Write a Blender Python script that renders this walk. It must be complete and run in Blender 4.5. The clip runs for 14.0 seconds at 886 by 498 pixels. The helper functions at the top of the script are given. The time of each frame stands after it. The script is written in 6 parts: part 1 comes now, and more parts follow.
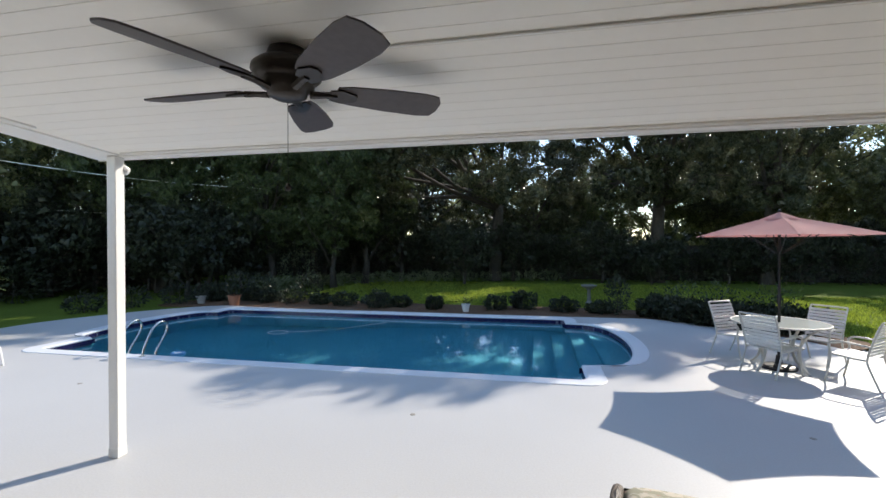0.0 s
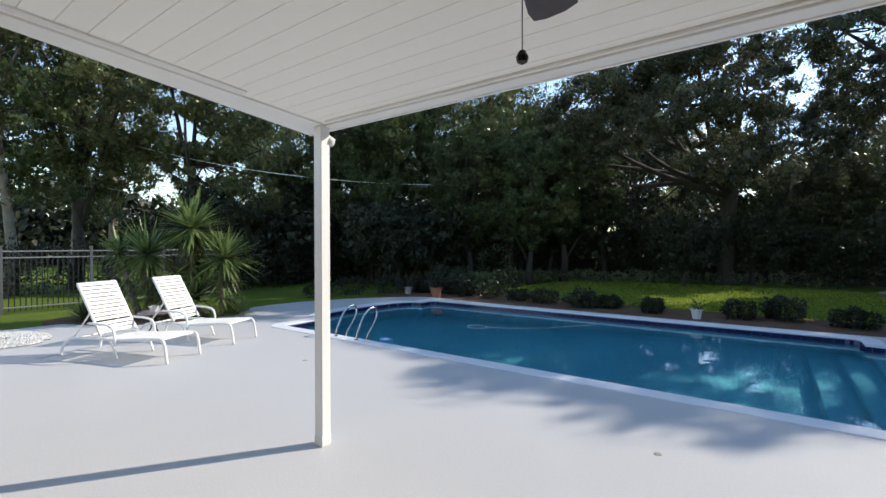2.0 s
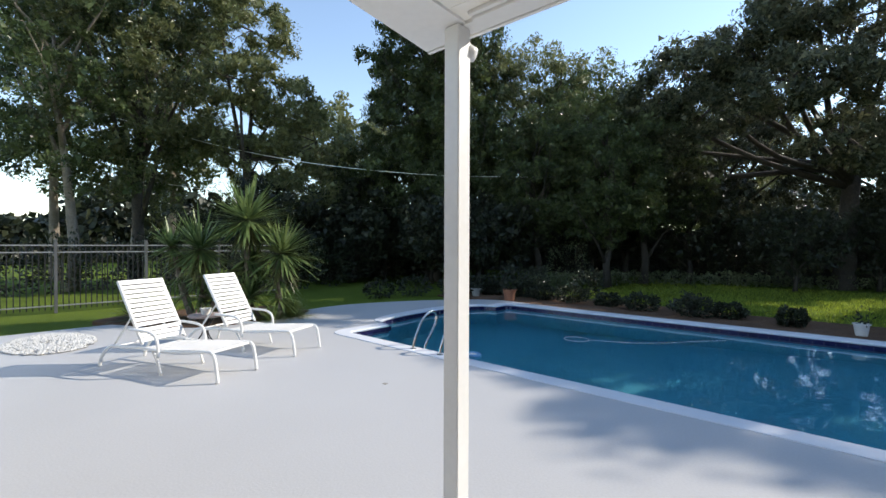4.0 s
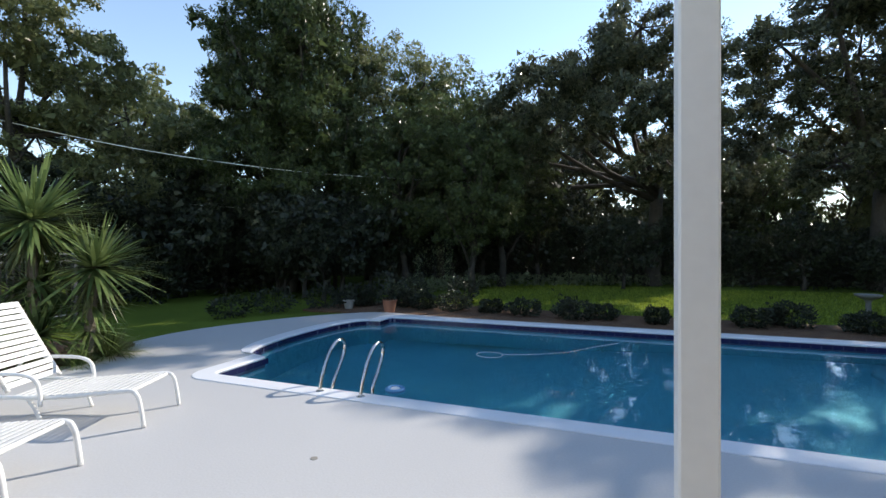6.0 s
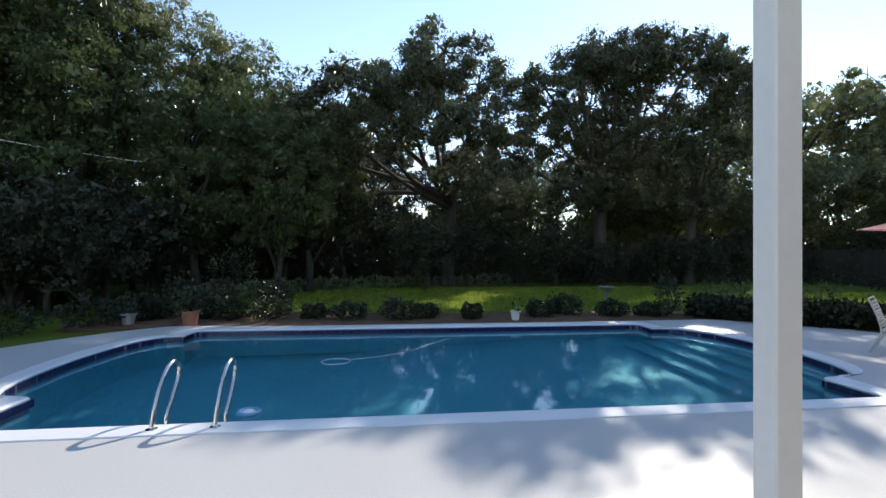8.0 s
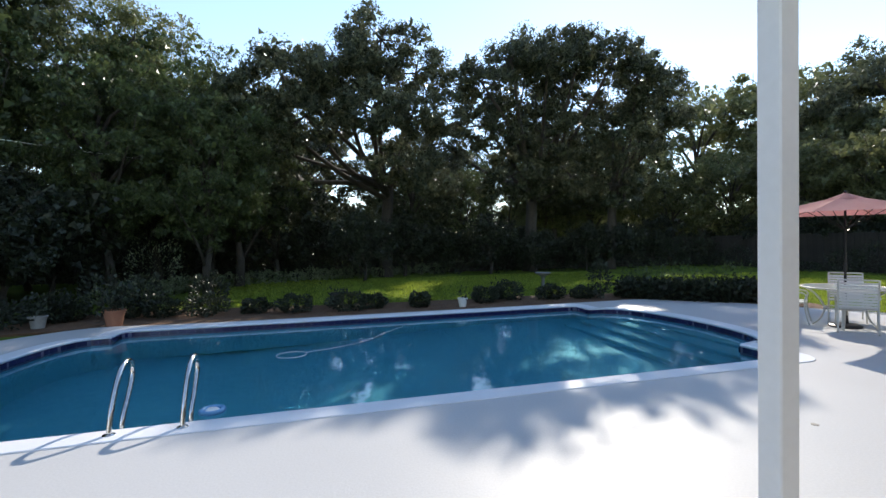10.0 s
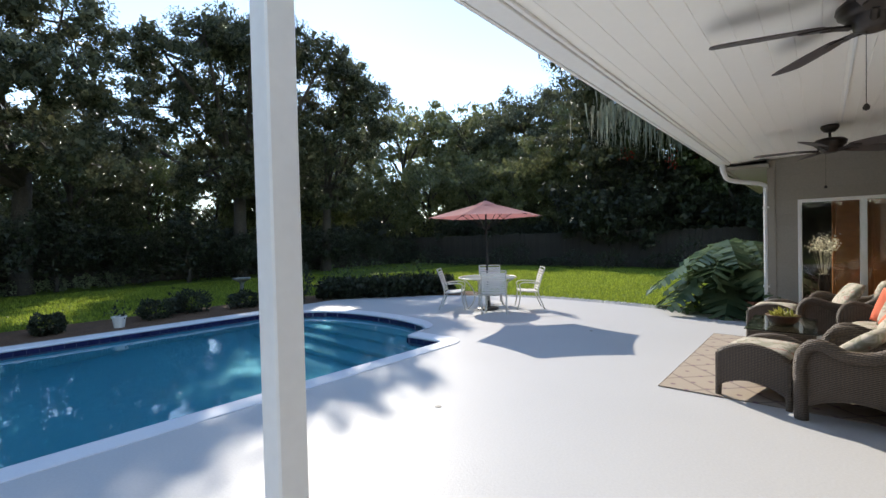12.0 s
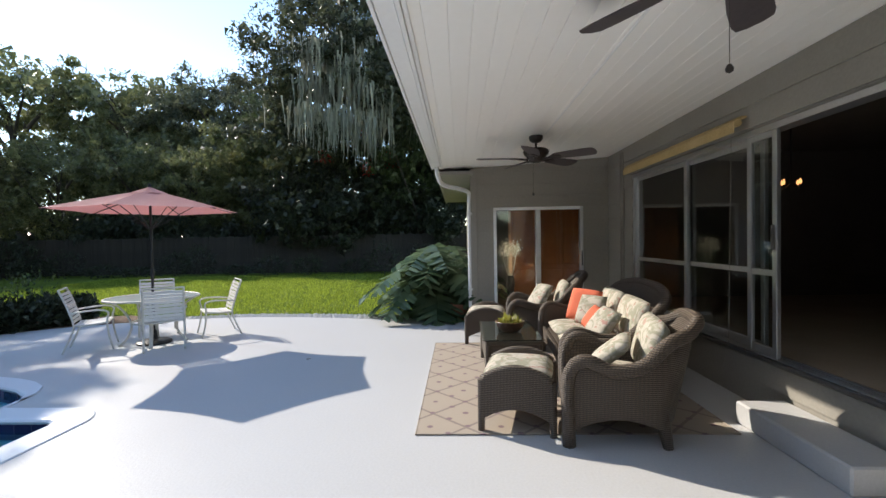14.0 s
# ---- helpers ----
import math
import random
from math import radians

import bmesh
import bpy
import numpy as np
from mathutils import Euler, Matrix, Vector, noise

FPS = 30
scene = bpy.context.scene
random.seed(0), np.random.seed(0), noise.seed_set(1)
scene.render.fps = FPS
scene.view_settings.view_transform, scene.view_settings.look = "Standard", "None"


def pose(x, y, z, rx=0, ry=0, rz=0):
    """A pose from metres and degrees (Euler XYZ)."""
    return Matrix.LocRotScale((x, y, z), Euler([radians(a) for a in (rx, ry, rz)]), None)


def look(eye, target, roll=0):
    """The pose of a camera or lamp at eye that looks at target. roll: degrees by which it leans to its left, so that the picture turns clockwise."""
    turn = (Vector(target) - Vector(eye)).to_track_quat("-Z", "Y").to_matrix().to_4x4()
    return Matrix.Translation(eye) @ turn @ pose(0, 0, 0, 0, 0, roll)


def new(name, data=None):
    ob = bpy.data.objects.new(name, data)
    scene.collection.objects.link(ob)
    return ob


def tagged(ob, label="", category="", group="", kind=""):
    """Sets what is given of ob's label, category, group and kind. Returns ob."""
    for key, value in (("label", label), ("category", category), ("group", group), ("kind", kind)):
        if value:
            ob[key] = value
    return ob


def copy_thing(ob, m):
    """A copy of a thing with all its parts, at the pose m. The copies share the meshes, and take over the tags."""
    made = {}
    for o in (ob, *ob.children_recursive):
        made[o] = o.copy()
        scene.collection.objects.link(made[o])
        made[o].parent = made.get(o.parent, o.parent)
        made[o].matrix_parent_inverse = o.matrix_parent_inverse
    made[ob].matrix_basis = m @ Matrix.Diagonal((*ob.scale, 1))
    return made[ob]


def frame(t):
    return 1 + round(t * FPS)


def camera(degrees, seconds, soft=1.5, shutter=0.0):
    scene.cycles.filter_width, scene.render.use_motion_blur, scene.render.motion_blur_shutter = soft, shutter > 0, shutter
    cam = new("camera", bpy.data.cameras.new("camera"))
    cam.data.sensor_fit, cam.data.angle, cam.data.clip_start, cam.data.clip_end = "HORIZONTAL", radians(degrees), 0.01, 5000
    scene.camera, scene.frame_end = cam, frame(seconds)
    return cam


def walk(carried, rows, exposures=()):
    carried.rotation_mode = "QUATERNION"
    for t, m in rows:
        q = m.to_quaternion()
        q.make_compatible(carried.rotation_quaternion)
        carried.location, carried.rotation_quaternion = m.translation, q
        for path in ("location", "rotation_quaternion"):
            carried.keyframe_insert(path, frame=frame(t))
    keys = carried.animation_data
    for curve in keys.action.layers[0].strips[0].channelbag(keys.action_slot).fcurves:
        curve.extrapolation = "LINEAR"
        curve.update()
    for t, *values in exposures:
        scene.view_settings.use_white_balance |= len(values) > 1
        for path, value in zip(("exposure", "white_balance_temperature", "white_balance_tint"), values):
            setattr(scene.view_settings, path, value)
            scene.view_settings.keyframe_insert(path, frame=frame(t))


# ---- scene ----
cam = camera(89.8, 14.0)
PATH = [
    (0, (3.617, -3.253, 1.862), (3.211, -1.295, 1.843), -0.1),
    (0.5, (3.497, -3.015, 1.81), (2.793, -1.143, 1.793), -0.1),
    (1, (3.333, -2.793, 1.709), (2.442, -1.003, 1.694), -0.1),
    (1.5, (3.209, -2.572, 1.695), (2.113, -0.899, 1.679), -0.2),
    (2, (2.994, -2.399, 1.662), (1.816, -0.783, 1.644), -0.1),
    (2.5, (2.727, -2.175, 1.567), (1.491, -0.603, 1.55), -0.1),
    (2.7, (2.583, -2.09, 1.557), (1.289, -0.566, 1.536), -0.1),
    (4.8, (0.683, -1.517, 1.619), (-0.651, -0.027, 1.599), 0.2),
    (5, (0.513, -1.472, 1.636), (-0.757, 0.073, 1.614), 0.1),
    (5.5, (0.119, -1.371, 1.644), (-0.932, 0.33, 1.631), 0.1),
    (6, (-0.208, -1.308, 1.658), (-0.913, 0.564, 1.651), -0.1),
    (6.5, (-0.417, -1.241, 1.666), (-0.786, 0.725, 1.665), 0.4),
    (7, (-0.656, -1.215, 1.658), (-0.716, 0.784, 1.664), 0.5),
    (7.5, (-0.956, -1.282, 1.631), (-0.821, 0.714, 1.645), 0.4),
    (10, (-1.667, -1.266, 1.551), (-1.123, 0.658, 1.524), -0.7),
    (10.5, (-1.486, -1.308, 1.554), (-0.692, 0.527, 1.52), -0.9),
    (11, (-1.251, -1.368, 1.555), (-0.186, 0.325, 1.515), -1.2),
    (11.5, (-0.957, -1.351, 1.491), (0.341, 0.171, 1.458), -1.3),
    (12, (-0.678, -1.208, 1.493), (0.842, 0.091, 1.457), -1.4),
    (12.5, (-0.345, -1.026, 1.459), (1.374, -0.004, 1.427), -1.3),
    (13, (0.009, -0.813, 1.471), (1.875, -0.093, 1.433), -1.1),
    (13.5, (0.335, -0.544, 1.477), (2.294, -0.147, 1.437), -1.1),
    (14, (0.699, -0.309, 1.477), (2.697, -0.238, 1.435), -1.0),
]
walk(cam, [(t, look(e, g, r)) for t, e, g, r in PATH], exposures=[(0, 1.38, 7000, 10), (2.5, 1.24, 7000, 10), (5, 1.24, 7000, 10), (9, 1.28, 7000, 10), (12, 1.42, 6950, 10), (14, 1.48, 6900, 10)])

# ---- light ----
SUN_AZ, SUN_EL = radians(35.0), radians(33.0)
sun_dir = Vector((math.sin(SUN_AZ) * math.cos(SUN_EL), math.cos(SUN_AZ) * math.cos(SUN_EL), math.sin(SUN_EL)))
sun = new("sun", bpy.data.lights.new("sun", "SUN"))
sun.data.energy, sun.data.angle, sun.data.color = 2.15, radians(0.55), (1.0, 0.95, 0.88)
sun.matrix_world = look(sun_dir * 60, (0, 0, 0))
world = bpy.data.worlds.new("sky")
scene.world = world
world.use_nodes = True
wn = world.node_tree
sky = wn.nodes.new("ShaderNodeTexSky")
sky.sky_type, sky.sun_disc, sky.sun_elevation, sky.sun_rotation = "NISHITA", False, SUN_EL, SUN_AZ
sky.air_density, sky.dust_density, sky.ozone_density = 1.0, 0.02, 1.2
wn.links.new(sky.outputs[0], wn.nodes["Background"].inputs[0])
wn.nodes["Background"].inputs[1].default_value = 0.13


# ---- materials ----
def nodes_of(name):
    m = bpy.data.materials.new(name)
    m.use_nodes = True
    return m, m.node_tree, m.node_tree.nodes["Principled BSDF"]


def vary(nt, colour_a, colour_b, big, small, coord="Object", mix=0.5):
    """Two scales of noise between two colours."""
    tc = nt.nodes.new("ShaderNodeTexCoord")
    n1, n2 = nt.nodes.new("ShaderNodeTexNoise"), nt.nodes.new("ShaderNodeTexNoise")
    n1.inputs["Scale"].default_value, n2.inputs["Scale"].default_value = big, small
    n1.inputs["Detail"].default_value, n2.inputs["Detail"].default_value = 5, 8
    for n in (n1, n2):
        nt.links.new(tc.outputs[coord], n.inputs["Vector"])
    m = nt.nodes.new("ShaderNodeMix")
    m.data_type, m.inputs["Factor"].default_value = "FLOAT", mix
    nt.links.new(n1.outputs["Fac"], m.inputs["A"])
    nt.links.new(n2.outputs["Fac"], m.inputs["B"])
    r = nt.nodes.new("ShaderNodeValToRGB")
    r.color_ramp.elements[0].position, r.color_ramp.elements[1].position = 0.32, 0.68
    r.color_ramp.elements[0].color, r.color_ramp.elements[1].color = (*colour_a, 1), (*colour_b, 1)
    nt.links.new(m.outputs["Result"], r.inputs["Fac"])
    return r, n1, n2, tc


def bump(nt, p, source, strength, distance=0.01):
    b = nt.nodes.new("ShaderNodeBump")
    b.inputs["Strength"].default_value, b.inputs["Distance"].default_value = strength, distance
    nt.links.new(source, b.inputs["Height"])
    nt.links.new(b.outputs["Normal"], p.inputs["Normal"])
    return b


def surface(name, a, b, rough=0.6, big=0.7, small=30, bumps=0.2, metal=0.0, spec=0.5, distance=0.004, island=0.0, mix=0.5):
    m, nt, p = nodes_of(name)
    r, n1, n2, tc = vary(nt, a, b, big, small, mix=mix)
    out = r.outputs["Color"]
    if island:
        oi = nt.nodes.new("ShaderNodeObjectInfo")
        geo = nt.nodes.new("ShaderNodeNewGeometry")
        add = nt.nodes.new("ShaderNodeMath")
        add.operation = "ADD"
        nt.links.new(oi.outputs["Random"], add.inputs[0])
        nt.links.new(geo.outputs["Random Per Island"], add.inputs[1])
        mr = nt.nodes.new("ShaderNodeMapRange")
        mr.inputs["From Max"].default_value = 2.0
        mr.inputs["To Min"].default_value, mr.inputs["To Max"].default_value = 1 - island, 1 + island
        nt.links.new(add.outputs[0], mr.inputs["Value"])
        hsv = nt.nodes.new("ShaderNodeHueSaturation")
        nt.links.new(out, hsv.inputs["Color"])
        nt.links.new(mr.outputs["Result"], hsv.inputs["Value"])
        out = hsv.outputs["Color"]
    nt.links.new(out, p.inputs["Base Color"])
    p.inputs["Roughness"].default_value, p.inputs["Metallic"].default_value = rough, metal
    p.inputs["Specular IOR Level"].default_value = spec
    if bumps:
        bump(nt, p, n2.outputs["Fac"], bumps, distance)
    return m


def foliage(name, dark, light, gloss=0.35, through_light=0.35):
    m, nt, p = nodes_of(name)
    geo, oi = nt.nodes.new("ShaderNodeNewGeometry"), nt.nodes.new("ShaderNodeObjectInfo")
    ramp = nt.nodes.new("ShaderNodeValToRGB")
    ramp.color_ramp.elements[0].color, ramp.color_ramp.elements[1].color = (*dark, 1), (*light, 1)
    nt.links.new(geo.outputs["Random Per Island"], ramp.inputs["Fac"])
    hsv = nt.nodes.new("ShaderNodeHueSaturation")
    mr = nt.nodes.new("ShaderNodeMapRange")
    mr.inputs["To Min"].default_value, mr.inputs["To Max"].default_value = 0.8, 1.2
    nt.links.new(oi.outputs["Random"], mr.inputs["Value"])
    nt.links.new(mr.outputs["Result"], hsv.inputs["Value"])
    nt.links.new(ramp.outputs["Color"], hsv.inputs["Color"])
    nt.links.new(hsv.outputs["Color"], p.inputs["Base Color"])
    p.inputs["Roughness"].default_value = gloss
    p.inputs["Specular IOR Level"].default_value = 0.4
    tr, mixer = nt.nodes.new("ShaderNodeBsdfTranslucent"), nt.nodes.new("ShaderNodeMixShader")
    nt.links.new(hsv.outputs["Color"], tr.inputs["Color"])
    mixer.inputs[0].default_value = through_light
    nt.links.new(p.outputs[0], mixer.inputs[1])
    nt.links.new(tr.outputs[0], mixer.inputs[2])
    nt.links.new(mixer.outputs[0], nt.nodes["Material Output"].inputs["Surface"])
    return m


M_DECK = surface("painted_concrete", (0.495, 0.49, 0.487), (0.57, 0.565, 0.56), 0.5, 0.35, 55, 0.45, spec=0.3, distance=0.003)
M_COPING = surface("coping_paint", (0.76, 0.775, 0.81), (0.83, 0.845, 0.87), 0.4, 0.8, 60, 0.25, distance=0.003)
M_WHITE = surface("white_paint", (0.83, 0.825, 0.80), (0.89, 0.885, 0.86), 0.45, 0.9, 25, 0.12)
M_CEIL = surface("ceiling_paint", (0.93, 0.91, 0.85), (0.955, 0.935, 0.88), 0.5, 0.8, 20, 0.1, island=0.03)
M_GUTTER = surface("gutter_enamel", (0.72, 0.72, 0.71), (0.8, 0.8, 0.79), 0.3, 1.5, 30, 0.05)
M_SIDING = surface("taupe_siding", (0.27, 0.25, 0.215), (0.33, 0.305, 0.26), 0.6, 1.2, 40, 0.25, island=0.05)
M_ROOF = surface("roof_shingle", (0.10, 0.09, 0.085), (0.16, 0.15, 0.14), 0.9, 2, 50, 0.5)
M_ALU = surface("aluminium", (0.55, 0.55, 0.54), (0.66, 0.66, 0.65), 0.35, 3, 60, 0.05, metal=0.85)
M_CHROME = surface("stainless", (0.62, 0.61, 0.59), (0.72, 0.71, 0.69), 0.16, 3, 80, 0.03, metal=1.0)
M_BRONZE = surface("fan_bronze", (0.025, 0.02, 0.017), (0.045, 0.036, 0.03), 0.38, 4, 60, 0.08, metal=0.3)
M_BLADE = surface("fan_blade", (0.065, 0.055, 0.056), (0.10, 0.085, 0.085), 0.5, 2, 30, 0.1)
M_PLASTER = surface("pool_plaster", (0.12, 0.46, 0.56), (0.20, 0.58, 0.66), 0.6, 0.6, 12, 0.1)
M_NAVY = surface("navy_tile", (0.012, 0.011, 0.05), (0.025, 0.023, 0.09), 0.15, 5, 60, 0.05, island=0.3)
M_GROUT = surface("grout", (0.10, 0.10, 0.16), (0.15, 0.15, 0.22), 0.8, 3, 60, 0.3)
M_MULCH = surface("pine_straw", (0.075, 0.038, 0.02), (0.19, 0.10, 0.05), 0.9, 3, 45, 0.9, distance=0.03)
M_DARKWOOD = surface("fence_wood", (0.024, 0.019, 0.015), (0.05, 0.04, 0.031), 0.85, 1.5, 25, 0.5, island=0.3)
M_BARK = surface("bark", (0.032, 0.026, 0.021), (0.085, 0.071, 0.058), 0.9, 2, 18, 1.0, distance=0.03)
M_PALEBARK = surface("pale_bark", (0.16, 0.13, 0.10), (0.30, 0.25, 0.2), 0.9, 2, 18, 1.0, distance=0.03)
M_IRON = surface("black_iron", (0.012, 0.012, 0.013), (0.03, 0.03, 0.032), 0.4, 3, 40, 0.1, metal=0.2)
M_TERRA = surface("terracotta", (0.26, 0.10, 0.055), (0.36, 0.16, 0.09), 0.8, 5, 50, 0.2)
M_LEAF_OAK = foliage("oak_leaves", (0.042, 0.050, 0.029), (0.125, 0.135, 0.078), 0.27, 0.36)
M_LEAF_MID = foliage("broad_leaves", (0.040, 0.060, 0.025), (0.13, 0.168, 0.065), 0.28, 0.38)
M_LEAF_PALE = foliage("pale_leaves", (0.085, 0.10, 0.042), (0.22, 0.23, 0.10), 0.35, 0.4)
# shrub leaf taken near black: shade under the trees is in the colour
M_LEAF_DARK = foliage("dark_shaded_leaves", (0.016, 0.022, 0.012), (0.048, 0.058, 0.030), 0.42, 0.18)
M_YUCCA = foliage("yucca_leaves", (0.07, 0.12, 0.04), (0.27, 0.35, 0.13), 0.3, 0.35)
M_PHILO = foliage("split_leaves", (0.06, 0.105, 0.055), (0.19, 0.26, 0.145), 0.16, 0.40)
# silver leaf made paler, so the lawn-edge clumps carry painted sun
M_SILVER_LIT = foliage("silver_lit_leaves", (0.14, 0.17, 0.09), (0.30, 0.34, 0.20), 0.5, 0.3)
M_MOSS = foliage("spanish_moss", (0.26, 0.26, 0.20), (0.42, 0.41, 0.32), 0.9, 0.4)
M_RED = foliage("red_blossom", (0.35, 0.02, 0.015), (0.55, 0.05, 0.03), 0.6, 0.3)
M_GRASS = foliage("lawn_blades", (0.13, 0.19, 0.022), (0.42, 0.50, 0.07), 0.5, 0.5)

# the lawn's soil and thatch
M_LAWN, nt, p = nodes_of("lawn")
r, n1, n2, tc = vary(nt, (0.085, 0.125, 0.02), (0.17, 0.23, 0.035), 0.5, 40)
nt.links.new(r.outputs["Color"], p.inputs["Base Color"])
p.inputs["Roughness"].default_value = 0.9
p.inputs["Specular IOR Level"].default_value = 0.1
bump(nt, p, n2.outputs["Fac"], 1.0, 0.05)

# pool water
M_WATER, nt, p = nodes_of("pool_water")
p.inputs["Base Color"].default_value = (0.40, 0.80, 0.93, 1)
p.inputs["Transmission Weight"].default_value, p.inputs["IOR"].default_value, p.inputs["Roughness"].default_value = 1.0, 1.333, 0.0
tc = nt.nodes.new("ShaderNodeTexCoord")
n1, n2 = nt.nodes.new("ShaderNodeTexNoise"), nt.nodes.new("ShaderNodeTexNoise")
n1.inputs["Scale"].default_value, n2.inputs["Scale"].default_value = 0.8, 3.5
nt.links.new(tc.outputs["Object"], n1.inputs["Vector"])
nt.links.new(tc.outputs["Object"], n2.inputs["Vector"])
add = nt.nodes.new("ShaderNodeMath")
add.operation = "ADD"
nt.links.new(n1.outputs["Fac"], add.inputs[0])
nt.links.new(n2.outputs["Fac"], add.inputs[1])
bump(nt, p, add.outputs[0], 0.035, 0.06)

# window glass
M_GLASS, nt, p = nodes_of("window_glass")
p.inputs["Base Color"].default_value = (0.80, 0.84, 0.82, 1)
p.inputs["Transmission Weight"].default_value, p.inputs["IOR"].default_value, p.inputs["Roughness"].default_value = 1.0, 1.45, 0.0


# ---- building helpers ----
def put(bm, name, material, smooth=False):
    bmesh.ops.recalc_face_normals(bm, faces=bm.faces)
    me = bpy.data.meshes.new(name)
    bm.to_mesh(me)
    bm.free()
    for m in material if isinstance(material, (list, tuple)) else (material,):
        me.materials.append(m)
    if smooth:
        me.shade_smooth()
    return new(name, me)


def part(name, bm, material, parent, label="", smooth=False):
    ob = put(bm, name, material, smooth)
    ob.parent = parent
    if label:
        ob["label"] = label
    return ob


def thing(name, at, label, category, group="", turn=0.0):
    ob = new(name)
    ob.empty_display_size = 0.1
    ob.matrix_basis = pose(*at, 0, 0, turn)
    return tagged(ob, label, category, group)


def box(bm, x0, x1, y0, y1, z0, z1, bevel=0.0, m=None, seg=1):
    made = bmesh.ops.create_cube(bm, size=1)["verts"]
    mat = Matrix.Translation(((x0 + x1) / 2, (y0 + y1) / 2, (z0 + z1) / 2)) @ Matrix.Diagonal((x1 - x0, y1 - y0, z1 - z0, 1))
    bmesh.ops.transform(bm, matrix=(m @ mat) if m else mat, verts=made)
    if bevel:
        edges = list({e for v in made for e in v.link_edges})
        bmesh.ops.bevel(bm, geom=edges, offset=bevel, segments=seg, affect="EDGES", profile=0.5)
    return bm


def boxed(*a, **k):
    return box(bmesh.new(), *a, **k)


def tube(bm, points, radius, seg=8, closed=False, flat=1.0):
    """A round (or flattened) bar along a path; radius may be a list."""
    pts = [Vector(q) for q in points]
    rad = radius if isinstance(radius, (list, tuple)) else [radius] * len(pts)
    rings, s = [], None
    for i, q in enumerate(pts):
        a = pts[i - 1] if (i or closed) else q
        b = pts[(i + 1) % len(pts)] if (i + 1 < len(pts) or closed) else q
        d = (b - a).normalized()
        if s is None:
            s = d.cross(Vector((0, 0, 1)))
            s = s.normalized() if s.length > 0.2 else d.cross(Vector((0, 1, 0))).normalized()
        else:
            s = (s - d * s.dot(d)).normalized()
        u = s.cross(d).normalized()
        rings.append([bm.verts.new(q + (s * math.cos(2 * math.pi * k / seg) + u * flat * math.sin(2 * math.pi * k / seg)) * rad[i]) for k in range(seg)])
    n = len(rings)
    for i in range(n if closed else n - 1):
        for k in range(seg):
            bm.faces.new((rings[i][k], rings[i][(k + 1) % seg], rings[(i + 1) % n][(k + 1) % seg], rings[(i + 1) % n][k]))
    if not closed:
        bm.faces.new(rings[0][::-1])
        bm.faces.new(rings[-1])
    return bm


def lathe(bm, profile, seg=24, centre=(0, 0, 0)):
    """A turned shape from (radius, height) pairs."""
    c = Vector(centre)
    rings = []
    for r, z in profile:
        if r < 1e-5:
            rings.append([bm.verts.new(c + Vector((0, 0, z)))])
        else:
            rings.append([bm.verts.new(c + Vector((r * math.cos(2 * math.pi * k / seg), r * math.sin(2 * math.pi * k / seg), z))) for k in range(seg)])
    for a, b in zip(rings, rings[1:]):
        for k in range(seg):
            j = (k + 1) % seg
            q = [a[k % len(a)], a[j % len(a)], b[j % len(b)], b[k % len(b)]]
            q = list(dict.fromkeys(q))
            if len(q) > 2:
                bm.faces.new(q)
    return bm


def smooth_path(pts, n=6, closed=False):
    """Catmull-Rom through the points."""
    P = [Vector(q) for q in pts]
    out, m = [], len(P)
    for i in range(m if closed else m - 1):
        if closed:
            a, b, c, d = P[i - 1], P[i], P[(i + 1) % m], P[(i + 2) % m]
        else:
            a, b, c, d = P[max(i - 1, 0)], P[i], P[i + 1], P[min(i + 2, m - 1)]
        for k in range(n):
            t = k / n
            out.append(0.5 * ((2 * b) + (c - a) * t + (2 * a - 5 * b + 4 * c - d) * t * t + (3 * b - a - 3 * c + d) * t ** 3))
    if not closed:
        out.append(P[-1])
    return out


def prism(bm, outline, z0, z1):
    """An upright prism over an outline in plan."""
    lo = [bm.verts.new((q[0], q[1], z0)) for q in outline]
    hi = [bm.verts.new((q[0], q[1], z1)) for q in outline]
    bm.faces.new(lo[::-1])
    bm.faces.new(hi)
    n = len(lo)
    for i in range(n):
        bm.faces.new((lo[i], lo[(i + 1) % n], hi[(i + 1) % n], hi[i]))
    return bm


def leaf_mesh(name, centres, dirs, length, width, material, droop=0.0, rng=None):
    """Many small pointed leaves, four corners each, about the given centres."""
    n = len(centres)
    d = dirs / np.maximum(np.linalg.norm(dirs, axis=1, keepdims=True), 1e-6)
    side = np.cross(d, rng.normal(size=(n, 3)))
    side /= np.maximum(np.linalg.norm(side, axis=1, keepdims=True), 1e-6)
    L = (length * rng.uniform(0.6, 1.3, n))[:, None]
    W = (width * rng.uniform(0.7, 1.3, n))[:, None]
    v = np.empty((n, 4, 3), np.float32)
    v[:, 0] = centres - d * L / 2
    v[:, 1] = centres + side * W / 2
    v[:, 2] = centres + d * L / 2
    v[:, 3] = centres - side * W / 2
    v[:, 2, 2] -= droop * L[:, 0]
    return quads(name, v.reshape(-1, 3), material)


